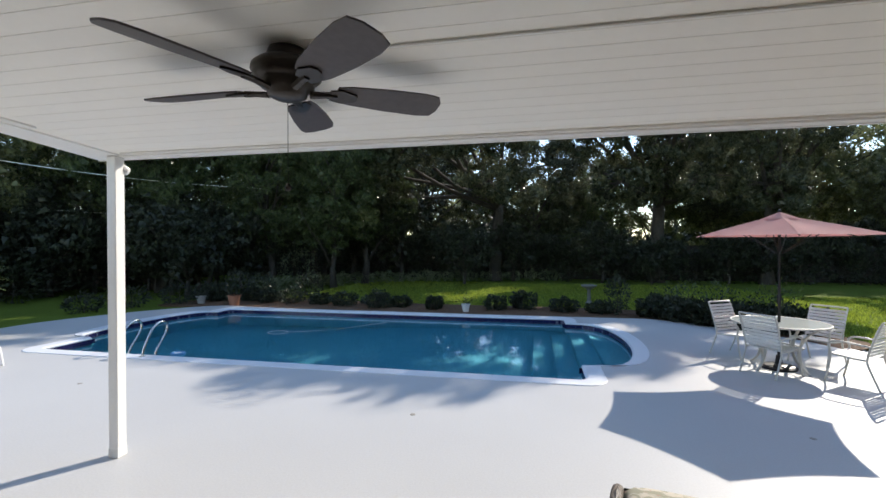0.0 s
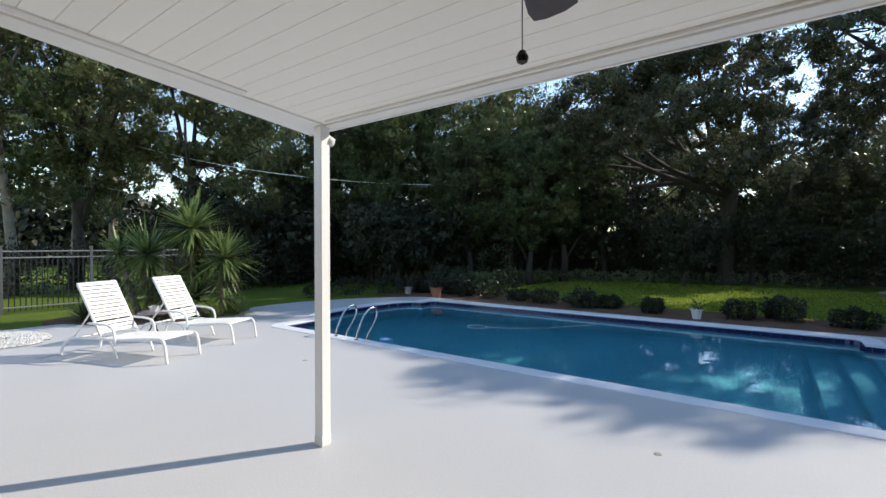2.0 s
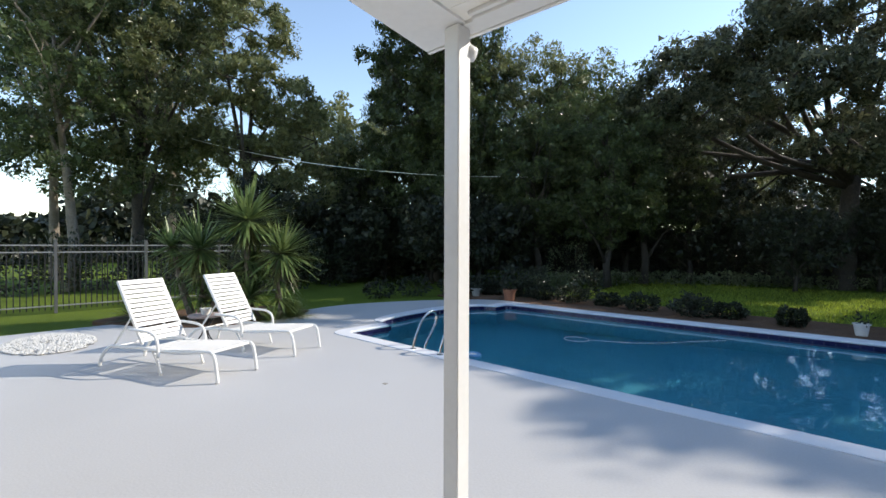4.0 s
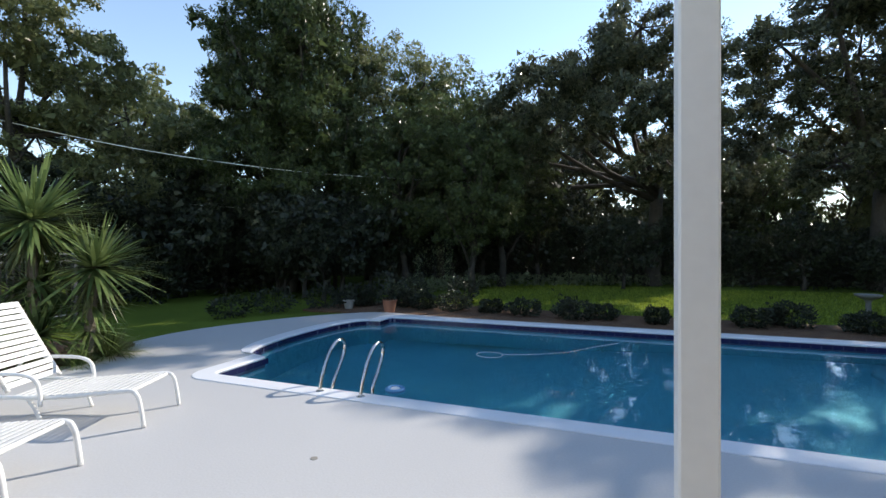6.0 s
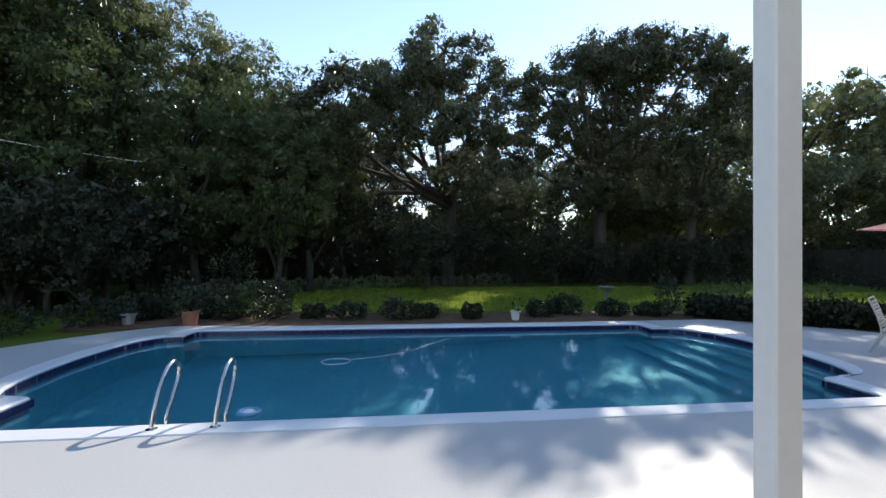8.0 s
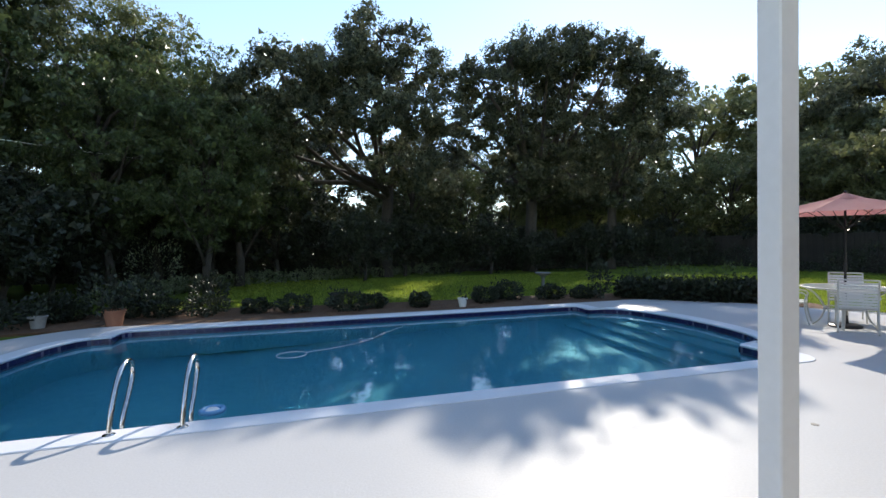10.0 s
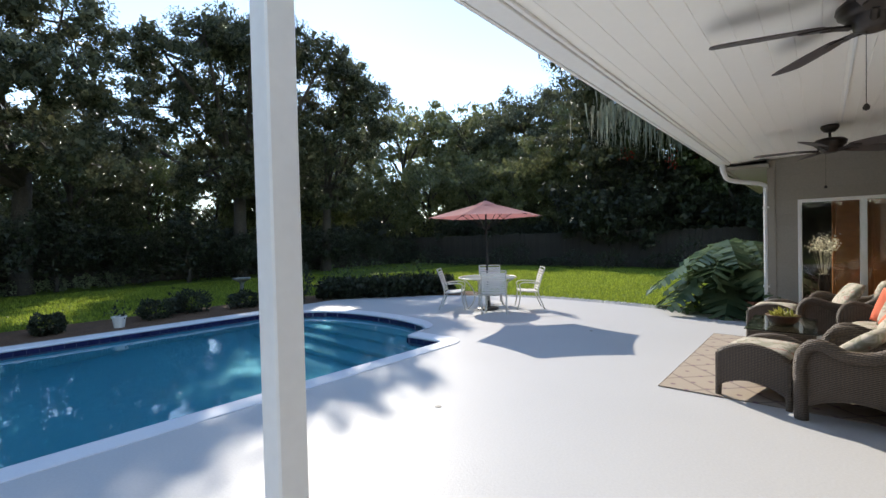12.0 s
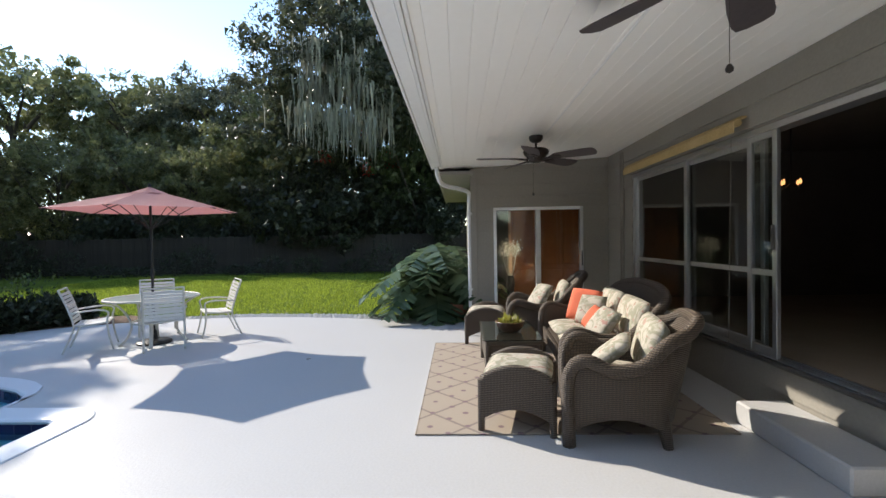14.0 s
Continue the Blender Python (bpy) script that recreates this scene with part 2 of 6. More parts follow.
def crown_mesh(name, centres, dirs, length, width, material, droop, rng):
    """Many small pointed leaves, three corners each, about the given centres."""
    n = len(centres)
    d = dirs / np.maximum(np.linalg.norm(dirs, axis=1, keepdims=True), 1e-6)
    side = np.cross(d, rng.normal(size=(n, 3)))
    side /= np.maximum(np.linalg.norm(side, axis=1, keepdims=True), 1e-6)
    L = (length * rng.uniform(0.6, 1.3, n))[:, None]
    W = (width * rng.uniform(0.7, 1.3, n))[:, None]
    v = np.empty((n, 3, 3), np.float32)
    v[:, 0] = centres - d * L / 2 + side * W / 2
    v[:, 1] = centres - d * L / 2 - side * W / 2
    v[:, 2] = centres + d * L / 2
    v[:, 2, 2] -= droop * L[:, 0]
    return quads(name, v.reshape(-1, 3), material, 3)


def quads(name, verts, material, k=4):
    n = len(verts) // k
    me = bpy.data.meshes.new(name)
    me.vertices.add(k * n)
    me.vertices.foreach_set("co", np.ascontiguousarray(verts, np.float32).ravel())
    me.loops.add(k * n)
    me.loops.foreach_set("vertex_index", np.arange(k * n, dtype=np.int32))
    me.polygons.add(n)
    me.polygons.foreach_set("loop_start", np.arange(0, k * n, k, dtype=np.int32))
    me.update(calc_edges=True)
    me.materials.append(material)
    return me


# ---- ground ----
def pool_outline(grow=0.0, n=14):
    """The pool's inner edge in plan, with a rounded bay at each end; grow widens it."""
    y0, y1, xl, xr = 3.10 - grow, 8.20 + grow, -5.12 - grow, 4.32 + grow
    out = []

    def bay(x, sign, a, b, deep, rising):
        mid, half = (a + b) / 2, (b - a) / 2
        return [(x + sign * deep * math.sin(math.pi * k / n) ** 0.62, mid - (1 if rising else -1) * half * math.cos(math.pi * k / n)) for k in range(n + 1)]
    corner = 0.12 + grow * 0.8

    def arc(cx, cy, a0):
        return [(cx + corner * math.cos(a0 + k * math.pi / 12), cy + corner * math.sin(a0 + k * math.pi / 12)) for k in range(7)]
    out += arc(xr - corner, y0 + corner, -math.pi / 2)
    out += bay(xr, 1, 3.84 + grow * 0.25, 7.66 - grow * 0.1, 1.02, True)
    out += arc(xr - corner, y1 - corner, 0)
    out += arc(xl + corner, y1 - corner, math.pi / 2)
    out += bay(xl, -1, 4.05 + grow * 0.25, 7.70 - grow * 0.1, 0.74, False)
    out += arc(xl + corner, y0 + corner, math.pi)
    return out


def ring_surface(bm, inner, outer, z):
    """A flat ring between two outlines, by triangulating both."""
    a = [bm.verts.new((x, y, z)) for x, y in inner]
    b = [bm.verts.new((x, y, z)) for x, y in outer]
    ea = [bm.edges.new((a[i], a[(i + 1) % len(a)])) for i in range(len(a))]
    eb = [bm.edges.new((b[i], b[(i + 1) % len(b)])) for i in range(len(b))]
    bmesh.ops.triangle_fill(bm, use_beauty=True, use_dissolve=False, edges=ea + eb)
    for f in bm.faces:
        if f.normal.z < 0:
            f.normal_flip()
    return a, b


DECK = [(-9.3, -6.0), (9.1, -6.0), (9.1, -0.4), (9.06, 1.5), (9.32, 2.8), (9.36, 4.2), (8.95, 5.9), (8.1, 7.35), (6.6, 8.55), (5.4, 8.62),
        (3.0, 8.6), (0.0, 8.62), (-3.0, 8.62), (-4.6, 8.7), (-5.9, 8.75), (-7.0, 7.7), (-7.75, 6.4), (-8.15, 5.2), (-8.1, 4.1), (-7.75, 3.2), (-7.45, 2.4), (-7.6, 1.6), (-8.2, 1.0), (-9.1, 0.5)]
deck_line = [(q.x, q.y) for q in smooth_path([(x, y, 0) for x, y in DECK[4:]], 4)]
deck_line = DECK[:4] + deck_line
bm = bmesh.new()
ring_surface(bm, pool_outline(0.27), deck_line, 0.0)
patio = tagged(put(bm, "pavement", M_DECK), "white painted concrete pool deck with dappled tree shade", "patio deck", kind="structure")
# drop the deck's rim into the soil
bm = bmesh.new()
lo = [bm.verts.new((x, y, -0.12)) for x, y in deck_line]
hi = [bm.verts.new((x, y, -0.001)) for x, y in deck_line]
for i in range(len(lo)):
    j = (i + 1) % len(lo)
    bm.faces.new((lo[i], lo[j], hi[j], hi[i]))
part("deck_edge", bm, M_DECK, patio)

bm = bmesh.new()
far = [(400 * math.cos(k * math.pi / 24), 400 * math.sin(k * math.pi / 24) + 5) for k in range(48)]
ring_surface(bm, [(x, y) for x, y in deck_line], far, -0.05)
ground = tagged(put(bm, "ground", M_LAWN), "green mown lawn and soil around the deck", "lawn", kind="structure")

# pool shell: coping, tile band, walls, floor, steps, water
WATER_Z = -0.105
rim, outer = pool_outline(0.0), pool_outline(0.27)
bm = bmesh.new()
levels = [(0.27, -0.03), (0.27, 0.006), (0.262, 0.012), (0.03, 0.012), (0.006, 0.006), (-0.012, -0.01), (0.0, -0.035)]
loops = [[bm.verts.new((x, y, z)) for x, y in pool_outline(g)] for g, z in levels]
for a, b in zip(loops, loops[1:]):
    for i in range(len(a)):
        j = (i + 1) % len(a)
        bm.faces.new((a[i], a[j], b[j], b[i]))
pool = tagged(new("swimming_pool"), "swimming pool with rounded bays, white coping and navy tile band", "pool", kind="structure")
part("coping", bm, M_COPING, pool, "white painted rounded coping")


def floor_z(x):
    return -1.15 - 0.9 * min(max((1.8 - x) / 5.0, 0), 1)


bm = bmesh.new()
rows = [[bm.verts.new((x, y, -0.03)) for x, y in rim], [bm.verts.new((x, y, floor_z(x))) for x, y in rim]]
for i in range(len(rim)):
    j = (i + 1) % len(rim)
    bm.faces.new((rows[0][i], rows[0][j], rows[1][j], rows[1][i]))
part("pool_wall", bm, M_PLASTER, pool)
bm = bmesh.new()
box(bm, -6.6, -3.2, 2.5, 8.6, -2.25, -2.05)
slope = [bm.verts.new(q) for q in ((-3.2, 2.5, -2.05), (1.8, 2.5, -1.15), (1.8, 8.6, -1.15), (-3.2, 8.6, -2.05))]
bm.faces.new(slope)
box(bm, 1.8, 5.8, 2.5, 8.6, -1.35, -1.15)
part("pool_floor", bm, M_PLASTER, pool)
for k, (x, z) in enumerate(((3.55, -0.92), (3.95, -0.69), (4.35, -0.46), (4.75, -0.28))):
    part("pool_step", boxed(x, 5.6, 3.85, 7.45, -1.2, z, 0.03), M_PLASTER, pool)
bm = bmesh.new()
wv = [bm.verts.new((x, y, WATER_Z)) for x, y in rim]
bm.faces.new(wv)
water = tagged(put(bm, "water", M_WATER), "still blue-green pool water mirroring trees and sky", "water", kind="structure")
if water.data.polygons[0].normal.z < 0:
    water.data.flip_normals()
water.visible_shadow = False

# ---- covered patio and house ----
CEIL_F, CEIL_B = 2.655, 2.83
WALL_Y, WING_X, WING_Y = -2.87, 8.37, -0.55


def ceil_z(y):
    return CEIL_F + (CEIL_B - CEIL_F) * (y / WALL_Y)


bm = bmesh.new()
y, step_y = 0.0, 0.135
while y > WALL_Y + 0.01:
    y1 = max(y - step_y, WALL_Y)
    a, b = ceil_z(y), ceil_z(y1)
    g = 0.003
    v = [bm.verts.new(q) for q in ((-0.1, y - g, a), (8.37, y - g, a), (8.37, y1 + g, b), (-0.1, y1 + g, b),
                                   (-0.1, y, a + 0.006), (8.37, y, a + 0.006), (8.37, y1, b + 0.006), (-0.1, y1, b + 0.006))]
    for q in ((0, 1, 2, 3), (0, 4, 5, 1), (3, 2, 6, 7), (4, 5, 6, 7), (0, 3, 7, 4), (1, 5, 6, 2)):
        bm.faces.new([v[i] for i in q])
    y = y1
tagged(put(bm, "ceiling", M_CEIL), "white painted tongue and groove porch ceiling", "ceiling", kind="structure")

roof = tagged(new("porch_roof"), "low shingled porch roof over the patio", "roof", kind="structure")
bm = bmesh.new()
v = [bm.verts.new(q) for q in ((-0.30, 0.125, 2.81), (9.0, 0.125, 2.81), (9.0, -7.0, 4.3), (-0.05, -7.0, 4.3), (-0.30, 0.125, 2.86), (9.0, 0.125, 2.86), (9.0, -7.0, 4.4), (-0.05, -7.0, 4.4))]
for q in ((0, 1, 2, 3), (4, 5, 6, 7), (0, 1, 5, 4), (1, 2, 6, 5), (2, 3, 7, 6), (3, 0, 4, 7)):
    bm.faces.new([v[i] for i in q])
part("shingles", bm, M_ROOF, roof)
# flat boards round the eave, with a mitred outer corner
part("eave_board", boxed(-0.02, 8.0, -0.012, 0.092, 2.638, 2.70, 0.003), M_WHITE, roof, "white painted flat eave board")
part("fascia_board", boxed(-0.30, 8.05, 0.096, 0.118, 2.632, 2.80, 0.003), M_WHITE, roof)
part("trim_strip", boxed(0.12, 8.0, -0.042, -0.015, 2.628, 2.656, 0.004), M_WHITE, roof)
part("trim_strip", boxed(0.12, 8.0, -0.072, -0.045, 2.640, 2.660, 0.004), M_WHITE, roof)
bm = bmesh.new()
outline = [(-0.30, 0.092), (-0.024, 0.092), (-0.024, -0.016), (0.06, -0.016), (0.06, WALL_Y), (-0.02, WALL_Y)]
lo = [bm.verts.new((x, y, ceil_z(min(y, 0)) - 0.014)) for x, y in outline]
hi = [bm.verts.new((x, y, ceil_z(min(y, 0)) + 0.05)) for x, y in outline]
bm.faces.new(lo)
bm.faces.new(hi[::-1])
for i in range(6):
    bm.faces.new((lo[i], hi[i], hi[(i + 1) % 6], lo[(i + 1) % 6]))
part("eave_board", bm, M_WHITE, roof, "white painted tapering side eave board")
for x0, x1, y0, y1 in ((0.10, 0.135, WALL_Y, -0.75), (0.14, 0.165, WALL_Y, -0.75)):
    bm = bmesh.new()
    box(bm, x0, x1, y0, y1, -0.014, 0.006, 0.003)
    for v in bm.verts:
        v.co.z += ceil_z(v.co.y)
    part("trim_strip", bm, M_WHITE, roof)

post = thing("porch_post", (0, 0, 0), "white painted square wooden porch post with scuffed foot", "post")
part("shaft", boxed(-0.047, 0.047, -0.047, 0.047, 0, 2.64, 0.006), M_WHITE, post)
part("foot_block", boxed(-0.050, 0.050, -0.050, 0.050, 0, 0.085, 0.004), M_WHITE, post)
lamp = thing("floodlight", (0.0, 0.048, 2.53), "small white round floodlight on the porch post", "lamp")
bm = bmesh.new()
lathe(bm, [(0, 0), (0.035, 0.0), (0.04, 0.03), (0.052, 0.07), (0.055, 0.11), (0.045, 0.115), (0, 0.10)], 18)
bmesh.ops.transform(bm, matrix=pose(0.05, 0.03, -0.01, 65, 0, -60), verts=bm.verts)
part("lamp_head", bm, M_GUTTER, lamp, smooth=True)
part("bracket", boxed(-0.02, 0.03, 0, 0.03, -0.03, 0.03, 0.005), M_GUTTER, lamp)


def siding(wall, x0, x1, z0, z1, plane, axis, skip=()):
    """Lap boards on a wall, left out where an opening is."""
    z = z0
    while z < z1 - 0.02:
        top = min(z + 0.2, z1)
        spans = [(x0, x1)]
        for s0, s1, h0, h1 in skip:
            if top > h0 + 0.01 and z < h1 - 0.01:
                spans = [q for a, b in spans for q in ((a, min(b, s0)), (max(a, s1), b)) if q[1] - q[0] > 0.01]
        for a, b in spans:
            bm = bmesh.new()
            d0, d1 = 0.022, 0.008
            if axis == "x":
                c = [(a, plane + d0, z), (b, plane + d0, z), (b, plane + d1, top), (a, plane + d1, top), (a, plane, z), (b, plane, z), (b, plane, top), (a, plane, top)]
            else:
                c = [(plane - d0, a, z), (plane - d0, b, z), (plane - d1, b, top), (plane - d1, a, top), (plane, a, z), (plane, b, z), (plane, b, top), (plane, a, top)]
            v = [bm.verts.new(q) for q in c]
            for q in ((0, 1, 2, 3), (4, 7, 6, 5), (0, 4, 5, 1), (1, 5, 6, 2), (2, 6, 7, 3), (3, 7, 4, 0)):
                bm.faces.new([v[i] for i in q])
            part("siding_board", bm, M_SIDING, wall)
        z = top


SILL, HEAD = 0.42, 2.37
OPEN_X0, OPEN_X1 = 1.9, 7.30
wall_s = tagged(new("wall_south"), "taupe lap-sided house wall along the patio", "wall", kind="structure")
for x0, x1, z0, z1 in ((-6, OPEN_X0, 0, 2.84), (OPEN_X1, 8.5, 0, 2.84), (OPEN_X0, OPEN_X1, 0, SILL), (OPEN_X0, OPEN_X1, HEAD, 2.84)):
    part("wall_panel", boxed(x0, x1, WALL_Y - 0.15, WALL_Y, z0, z1), M_SIDING, wall_s)
siding(wall_s, 0.2, WING_X - 0.03, 0.0, 2.78, WALL_Y, "x", ((OPEN_X0, OPEN_X1, SILL - 0.02, HEAD),))
D0, D1, DZ0, DZ1 = -2.43, -0.91, 0.12, 2.01
wall_e = tagged(new("wall_east"), "taupe lap-sided wing wall with a sliding glass door", "wall", kind="structure")
for y0, y1, z0, z1 in ((WALL_Y - 0.15, D0, 0, 2.84), (D1, WING_Y, 0, 2.84), (D0, D1, 0, DZ0), (D0, D1, DZ1, 2.84)):
    part("wall_panel", boxed(WING_X, WING_X + 0.15, y0, y1, z0, z1), M_SIDING, wall_e)
siding(wall_e, WALL_Y, WING_Y - 0.05, 0.0, 2.68, WING_X, "y", ((D0, D1, DZ0, DZ1),))
part("corner_board", boxed(WING_X - 0.03, WING_X + 0.06, WING_Y - 0.08, WING_Y + 0.03, 0, 2.68, 0.004), M_SIDING, wall_e)
wall_n = tagged(new("wall_north"), "taupe wing wall behind the split-leaf plant", "wall", kind="structure")
for x0, x1, z0, z1 in ((WING_X + 0.15, 8.75, 0, 2.84), (10.4, 13.5, 0, 2.84), (8.75, 10.4, 0, 0.4), (8.75, 10.4, 2.1, 2.84)):
    part("wall_panel", boxed(x0, x1, WING_Y - 0.15, WING_Y, z0, z1), M_SIDING, wall_n)
window_n = tagged(new("window_2"), "white framed wing window behind the split-leaf plant", "window", kind="structure")
for x0, x1, z0, z1 in ((8.75, 8.79, 0.4, 2.1), (10.36, 10.4, 0.4, 2.1), (8.79, 10.36, 0.4, 0.44), (8.79, 10.36, 2.06, 2.1)):
    part("window_frame", boxed(x0, x1, WING_Y - 0.1, WING_Y - 0.05, z0, z1, 0.003), M_WHITE, window_n)
part("pane", boxed(8.79, 10.36, WING_Y - 0.078, WING_Y - 0.072, 0.44, 2.06), M_GLASS, window_n).visible_shadow = False
wing_roof = tagged(new("wing_roof"), "dark shingled wing roof with deep soffit", "roof", kind="structure")
bm = bmesh.new()
v = [bm.verts.new(q) for q in ((7.75, 0.02, 2.68), (13.6, 0.02, 2.68), (13.6, -7, 4.4), (8.37, -7, 4.4), (7.75, 0.02, 2.76), (13.6, 0.02, 2.76), (13.6, -7, 4.5), (8.37, -7, 4.5))]
for q in ((0, 1, 2, 3), (4, 5, 6, 7), (0, 1, 5, 4), (1, 2, 6, 5), (2, 3, 7, 6), (3, 0, 4, 7)):
    bm.faces.new([v[i] for i in q])
part("shingles", bm, M_ROOF, wing_roof)
part("soffit", boxed(8.05, 13.6, -0.56, 0.0, 2.55, 2.6), M_SIDING, wing_roof)
part("fascia_board", boxed(8.05, 13.6, 0.0, 0.04, 2.52, 2.68, 0.004), M_SIDING, wing_roof)

gutter = thing("downspout", (8.38, -0.50, 0), "white enamelled rain downspout with elbow at the wing corner", "downspout")
bm = tube(bmesh.new(), smooth_path([(-0.65, 0.52, 2.62), (-0.62, 0.50, 2.48), (-0.5, 0.42, 2.36), (-0.12, 0.06, 2.30), (-0.02, 0, 2.2), (-0.01, 0, 1.9)], 5) + [Vector((-0.01, 0, 0.12)), Vector((-0.05, 0.04, 0.05))], 0.036, 8)
part("pipe", bm, M_GUTTER, gutter)
for z in (0.6, 1.9):
    part("strap", boxed(-0.055, 0.035, -0.045, 0.045, z, z + 0.03), M_GUTTER, gutter)

# ---- trees ----
rng = np.random.default_rng(5)


def limb_paths(r, height, spread, n, first=0.35, rise=0.8):
    """A trunk and main limbs as polylines with end radii."""
    trunk = [(0, 0, -0.1)]
    lean = r.uniform(-0.06, 0.06, 2)
    for k in range(1, 7):
        z = height * 0.72 * k / 6
        trunk.append((lean[0] * z + r.uniform(-0.12, 0.12), lean[1] * z + r.uniform(-0.12, 0.12), z))
    limbs = []
    for i in range(n):
        t = first + (1 - first) * (i + r.uniform(0, 0.8)) / n
        z = height * 0.72 * min(t, 0.98)
        k = min(int(t * 6), 5)
        base = np.array(trunk[k]) * (1 - (t * 6 - k)) + np.array(trunk[k + 1]) * (t * 6 - k) if t < 1 else np.array(trunk[-1])
        a = i * 2.4 + r.uniform(-0.5, 0.5)
        reach = spread * r.uniform(0.65, 1.0) * (1.05 - 0.55 * max(t - 0.5, 0))
        up = (height - z) * r.uniform(0.35, rise)
        pts = []
        for s in (0, 0.25, 0.5, 0.75, 1):
            w = r.uniform(-0.12, 0.12, 3) * reach * s
            pts.append(base + np.array((math.cos(a) * reach * s, math.sin(a) * reach * s, up * s ** 0.8)) + w)
        limbs.append(pts)
    return trunk, limbs


def crown_points(r, limbs, trunk, height, spread, clumps, per, size, low=0.10, core=9):
    """Leaf centres in uneven clumps along the limbs' outer halves."""
    cs = []
    ends = [np.array(trunk[-1]) + np.array((0, 0, height * 0.2))] + [q for l in limbs for q in l[2:]]
    ends = np.array(ends)
    pick = ends[r.integers(0, len(ends), clumps)]
    c = pick + r.normal(size=(clumps, 3)) * np.array((0.15, 0.15, 0.10)) * spread
    k = int(clumps * 0.66)
    e = r.normal(size=(k, 3))
    e /= np.linalg.norm(e, axis=1, keepdims=True)
    lump = 1 + 0.16 * np.sin(e[:, :1] * 5 + 1) * np.cos(e[:, 1:2] * 6)
    e = e * lump * r.uniform(0.70, 1.0, (k, 1)) * np.array((spread * 0.90, spread * 0.90, height * 0.37)) + np.array((0, 0, height * 0.60))
    c[:k] = e
    c[:, 2] = np.clip(c[:, 2], height * low * r.uniform(0.85, 1.3, clumps), height * 0.99)
    rad = size * r.uniform(0.55, 1.25, clumps)
    u = r.normal(size=(clumps, per, 3))
    u /= np.linalg.norm(u, axis=2, keepdims=True)
    u *= (r.uniform(0, 1, (clumps, per, 1)) ** 0.38) * rad[:, None, None]
    u[:, :, 2] *= 0.66
    w = r.normal(size=(clumps, core, 3))
    w *= (0.42 * rad / 1.2)[:, None, None]
    w[:, :, 2] *= 0.66
    return (c[:, None, :] + u).reshape(-1, 3), (c[:, None, :] + w).reshape(-1, 3)


TREE_KINDS = {}


def tree_kind(key, seed, height, spread, limbs, clumps, per, size, leaf, material, bark, girth=0.26, first=0.35, rise=0.8, low=0.10, core=9):
    r = np.random.default_rng(seed)
    trunk, ls = limb_paths(r, height, spread, limbs, first, rise)
    bm = bmesh.new()
    tube(bm, trunk, [girth * (1 - 0.13 * k) * (1.25 if k == 0 else 1) for k in range(7)], 9)
    for l in ls:
        tube(bm, [tuple(q) for q in l], [girth * 0.42, girth * 0.32, girth * 0.22, girth * 0.13, girth * 0.05], 6)
        for q in l[2:]:
            d = r.normal(size=3) * spread * 0.07
            tube(bm, [tuple(q), tuple(q + d * 0.5 + (0, 0, 0.1)), tuple(q + d + (0, 0, 0.25))], [girth * 0.1, girth * 0.06, girth * 0.02], 4)
    c, inner = crown_points(r, ls, trunk, height, spread, clumps, per, size, low, core)
    c = np.concatenate((c, inner))
    big = np.ones(len(c))
    big[len(c) - len(inner):] = 2.6
    me = crown_mesh("crown", c, r.normal(size=c.shape) + np.array((0, 0, -0.25)), leaf * big, leaf * 0.55 * big ** 1.25, material, 0.15, r)
    TREE_KINDS[key] = (bm, bark, me)


def plant_tree(key, x, y, scale, turn, label, squash=1.0):
    entry = TREE_KINDS[key]
    if isinstance(entry[0], bmesh.types.BMesh):
        t = thing("tree", (0, 0, 0), label, "tree", "trees around the garden")
        part("trunk", entry[0], entry[1], t, smooth=True)
        c = new("crown", entry[2])
        c.parent = t
        TREE_KINDS[key] = (t,)
    else:
        t = copy_thing(entry[0], Matrix())
        t["label"] = label
    t.matrix_basis = pose(x, y, -0.05, 0, 0, turn) @ Matrix.Diagonal((scale, scale, scale * squash, 1))
    return t


tree_kind("oak", 11, 12.0, 5.3, 11, 430, 150, 0.70, 0.105, M_LEAF_OAK, M_BARK, 0.36, 0.34, 0.8, 0.32, 22)
tree_kind("oak_b", 12, 12.0, 5.0, 12, 390, 140, 0.68, 0.105, M_LEAF_OAK, M_BARK, 0.30, 0.32, 0.8, 0.30, 22)
tree_kind("magnolia", 13, 12.0, 3.6, 14, 370, 130, 0.58, 0.11, M_LEAF_MID, M_BARK, 0.24, 0.12, 0.8, 0.10, 16)
tree_kind("pale", 14, 11.0, 3.0, 12, 230, 150, 0.54, 0.10, M_LEAF_PALE, M_BARK, 0.2, 0.2, 0.8, 0.10, 7)
tree_kind("slender", 15, 13.0, 2.6, 9, 110, 150, 0.62, 0.12, M_LEAF_MID, M_PALEBARK, 0.20, 0.45, 0.7)
# far crowns take the pale leaf to put haze and backlight in colour
tree_kind("far", 18, 12.0, 5.4, 10, 220, 84, 0.85, 0.19, M_LEAF_PALE, M_BARK, 0.3, 0.2, 0.85, 0.10, 12)
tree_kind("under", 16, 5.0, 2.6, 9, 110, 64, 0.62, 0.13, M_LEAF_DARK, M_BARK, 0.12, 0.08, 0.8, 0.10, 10)


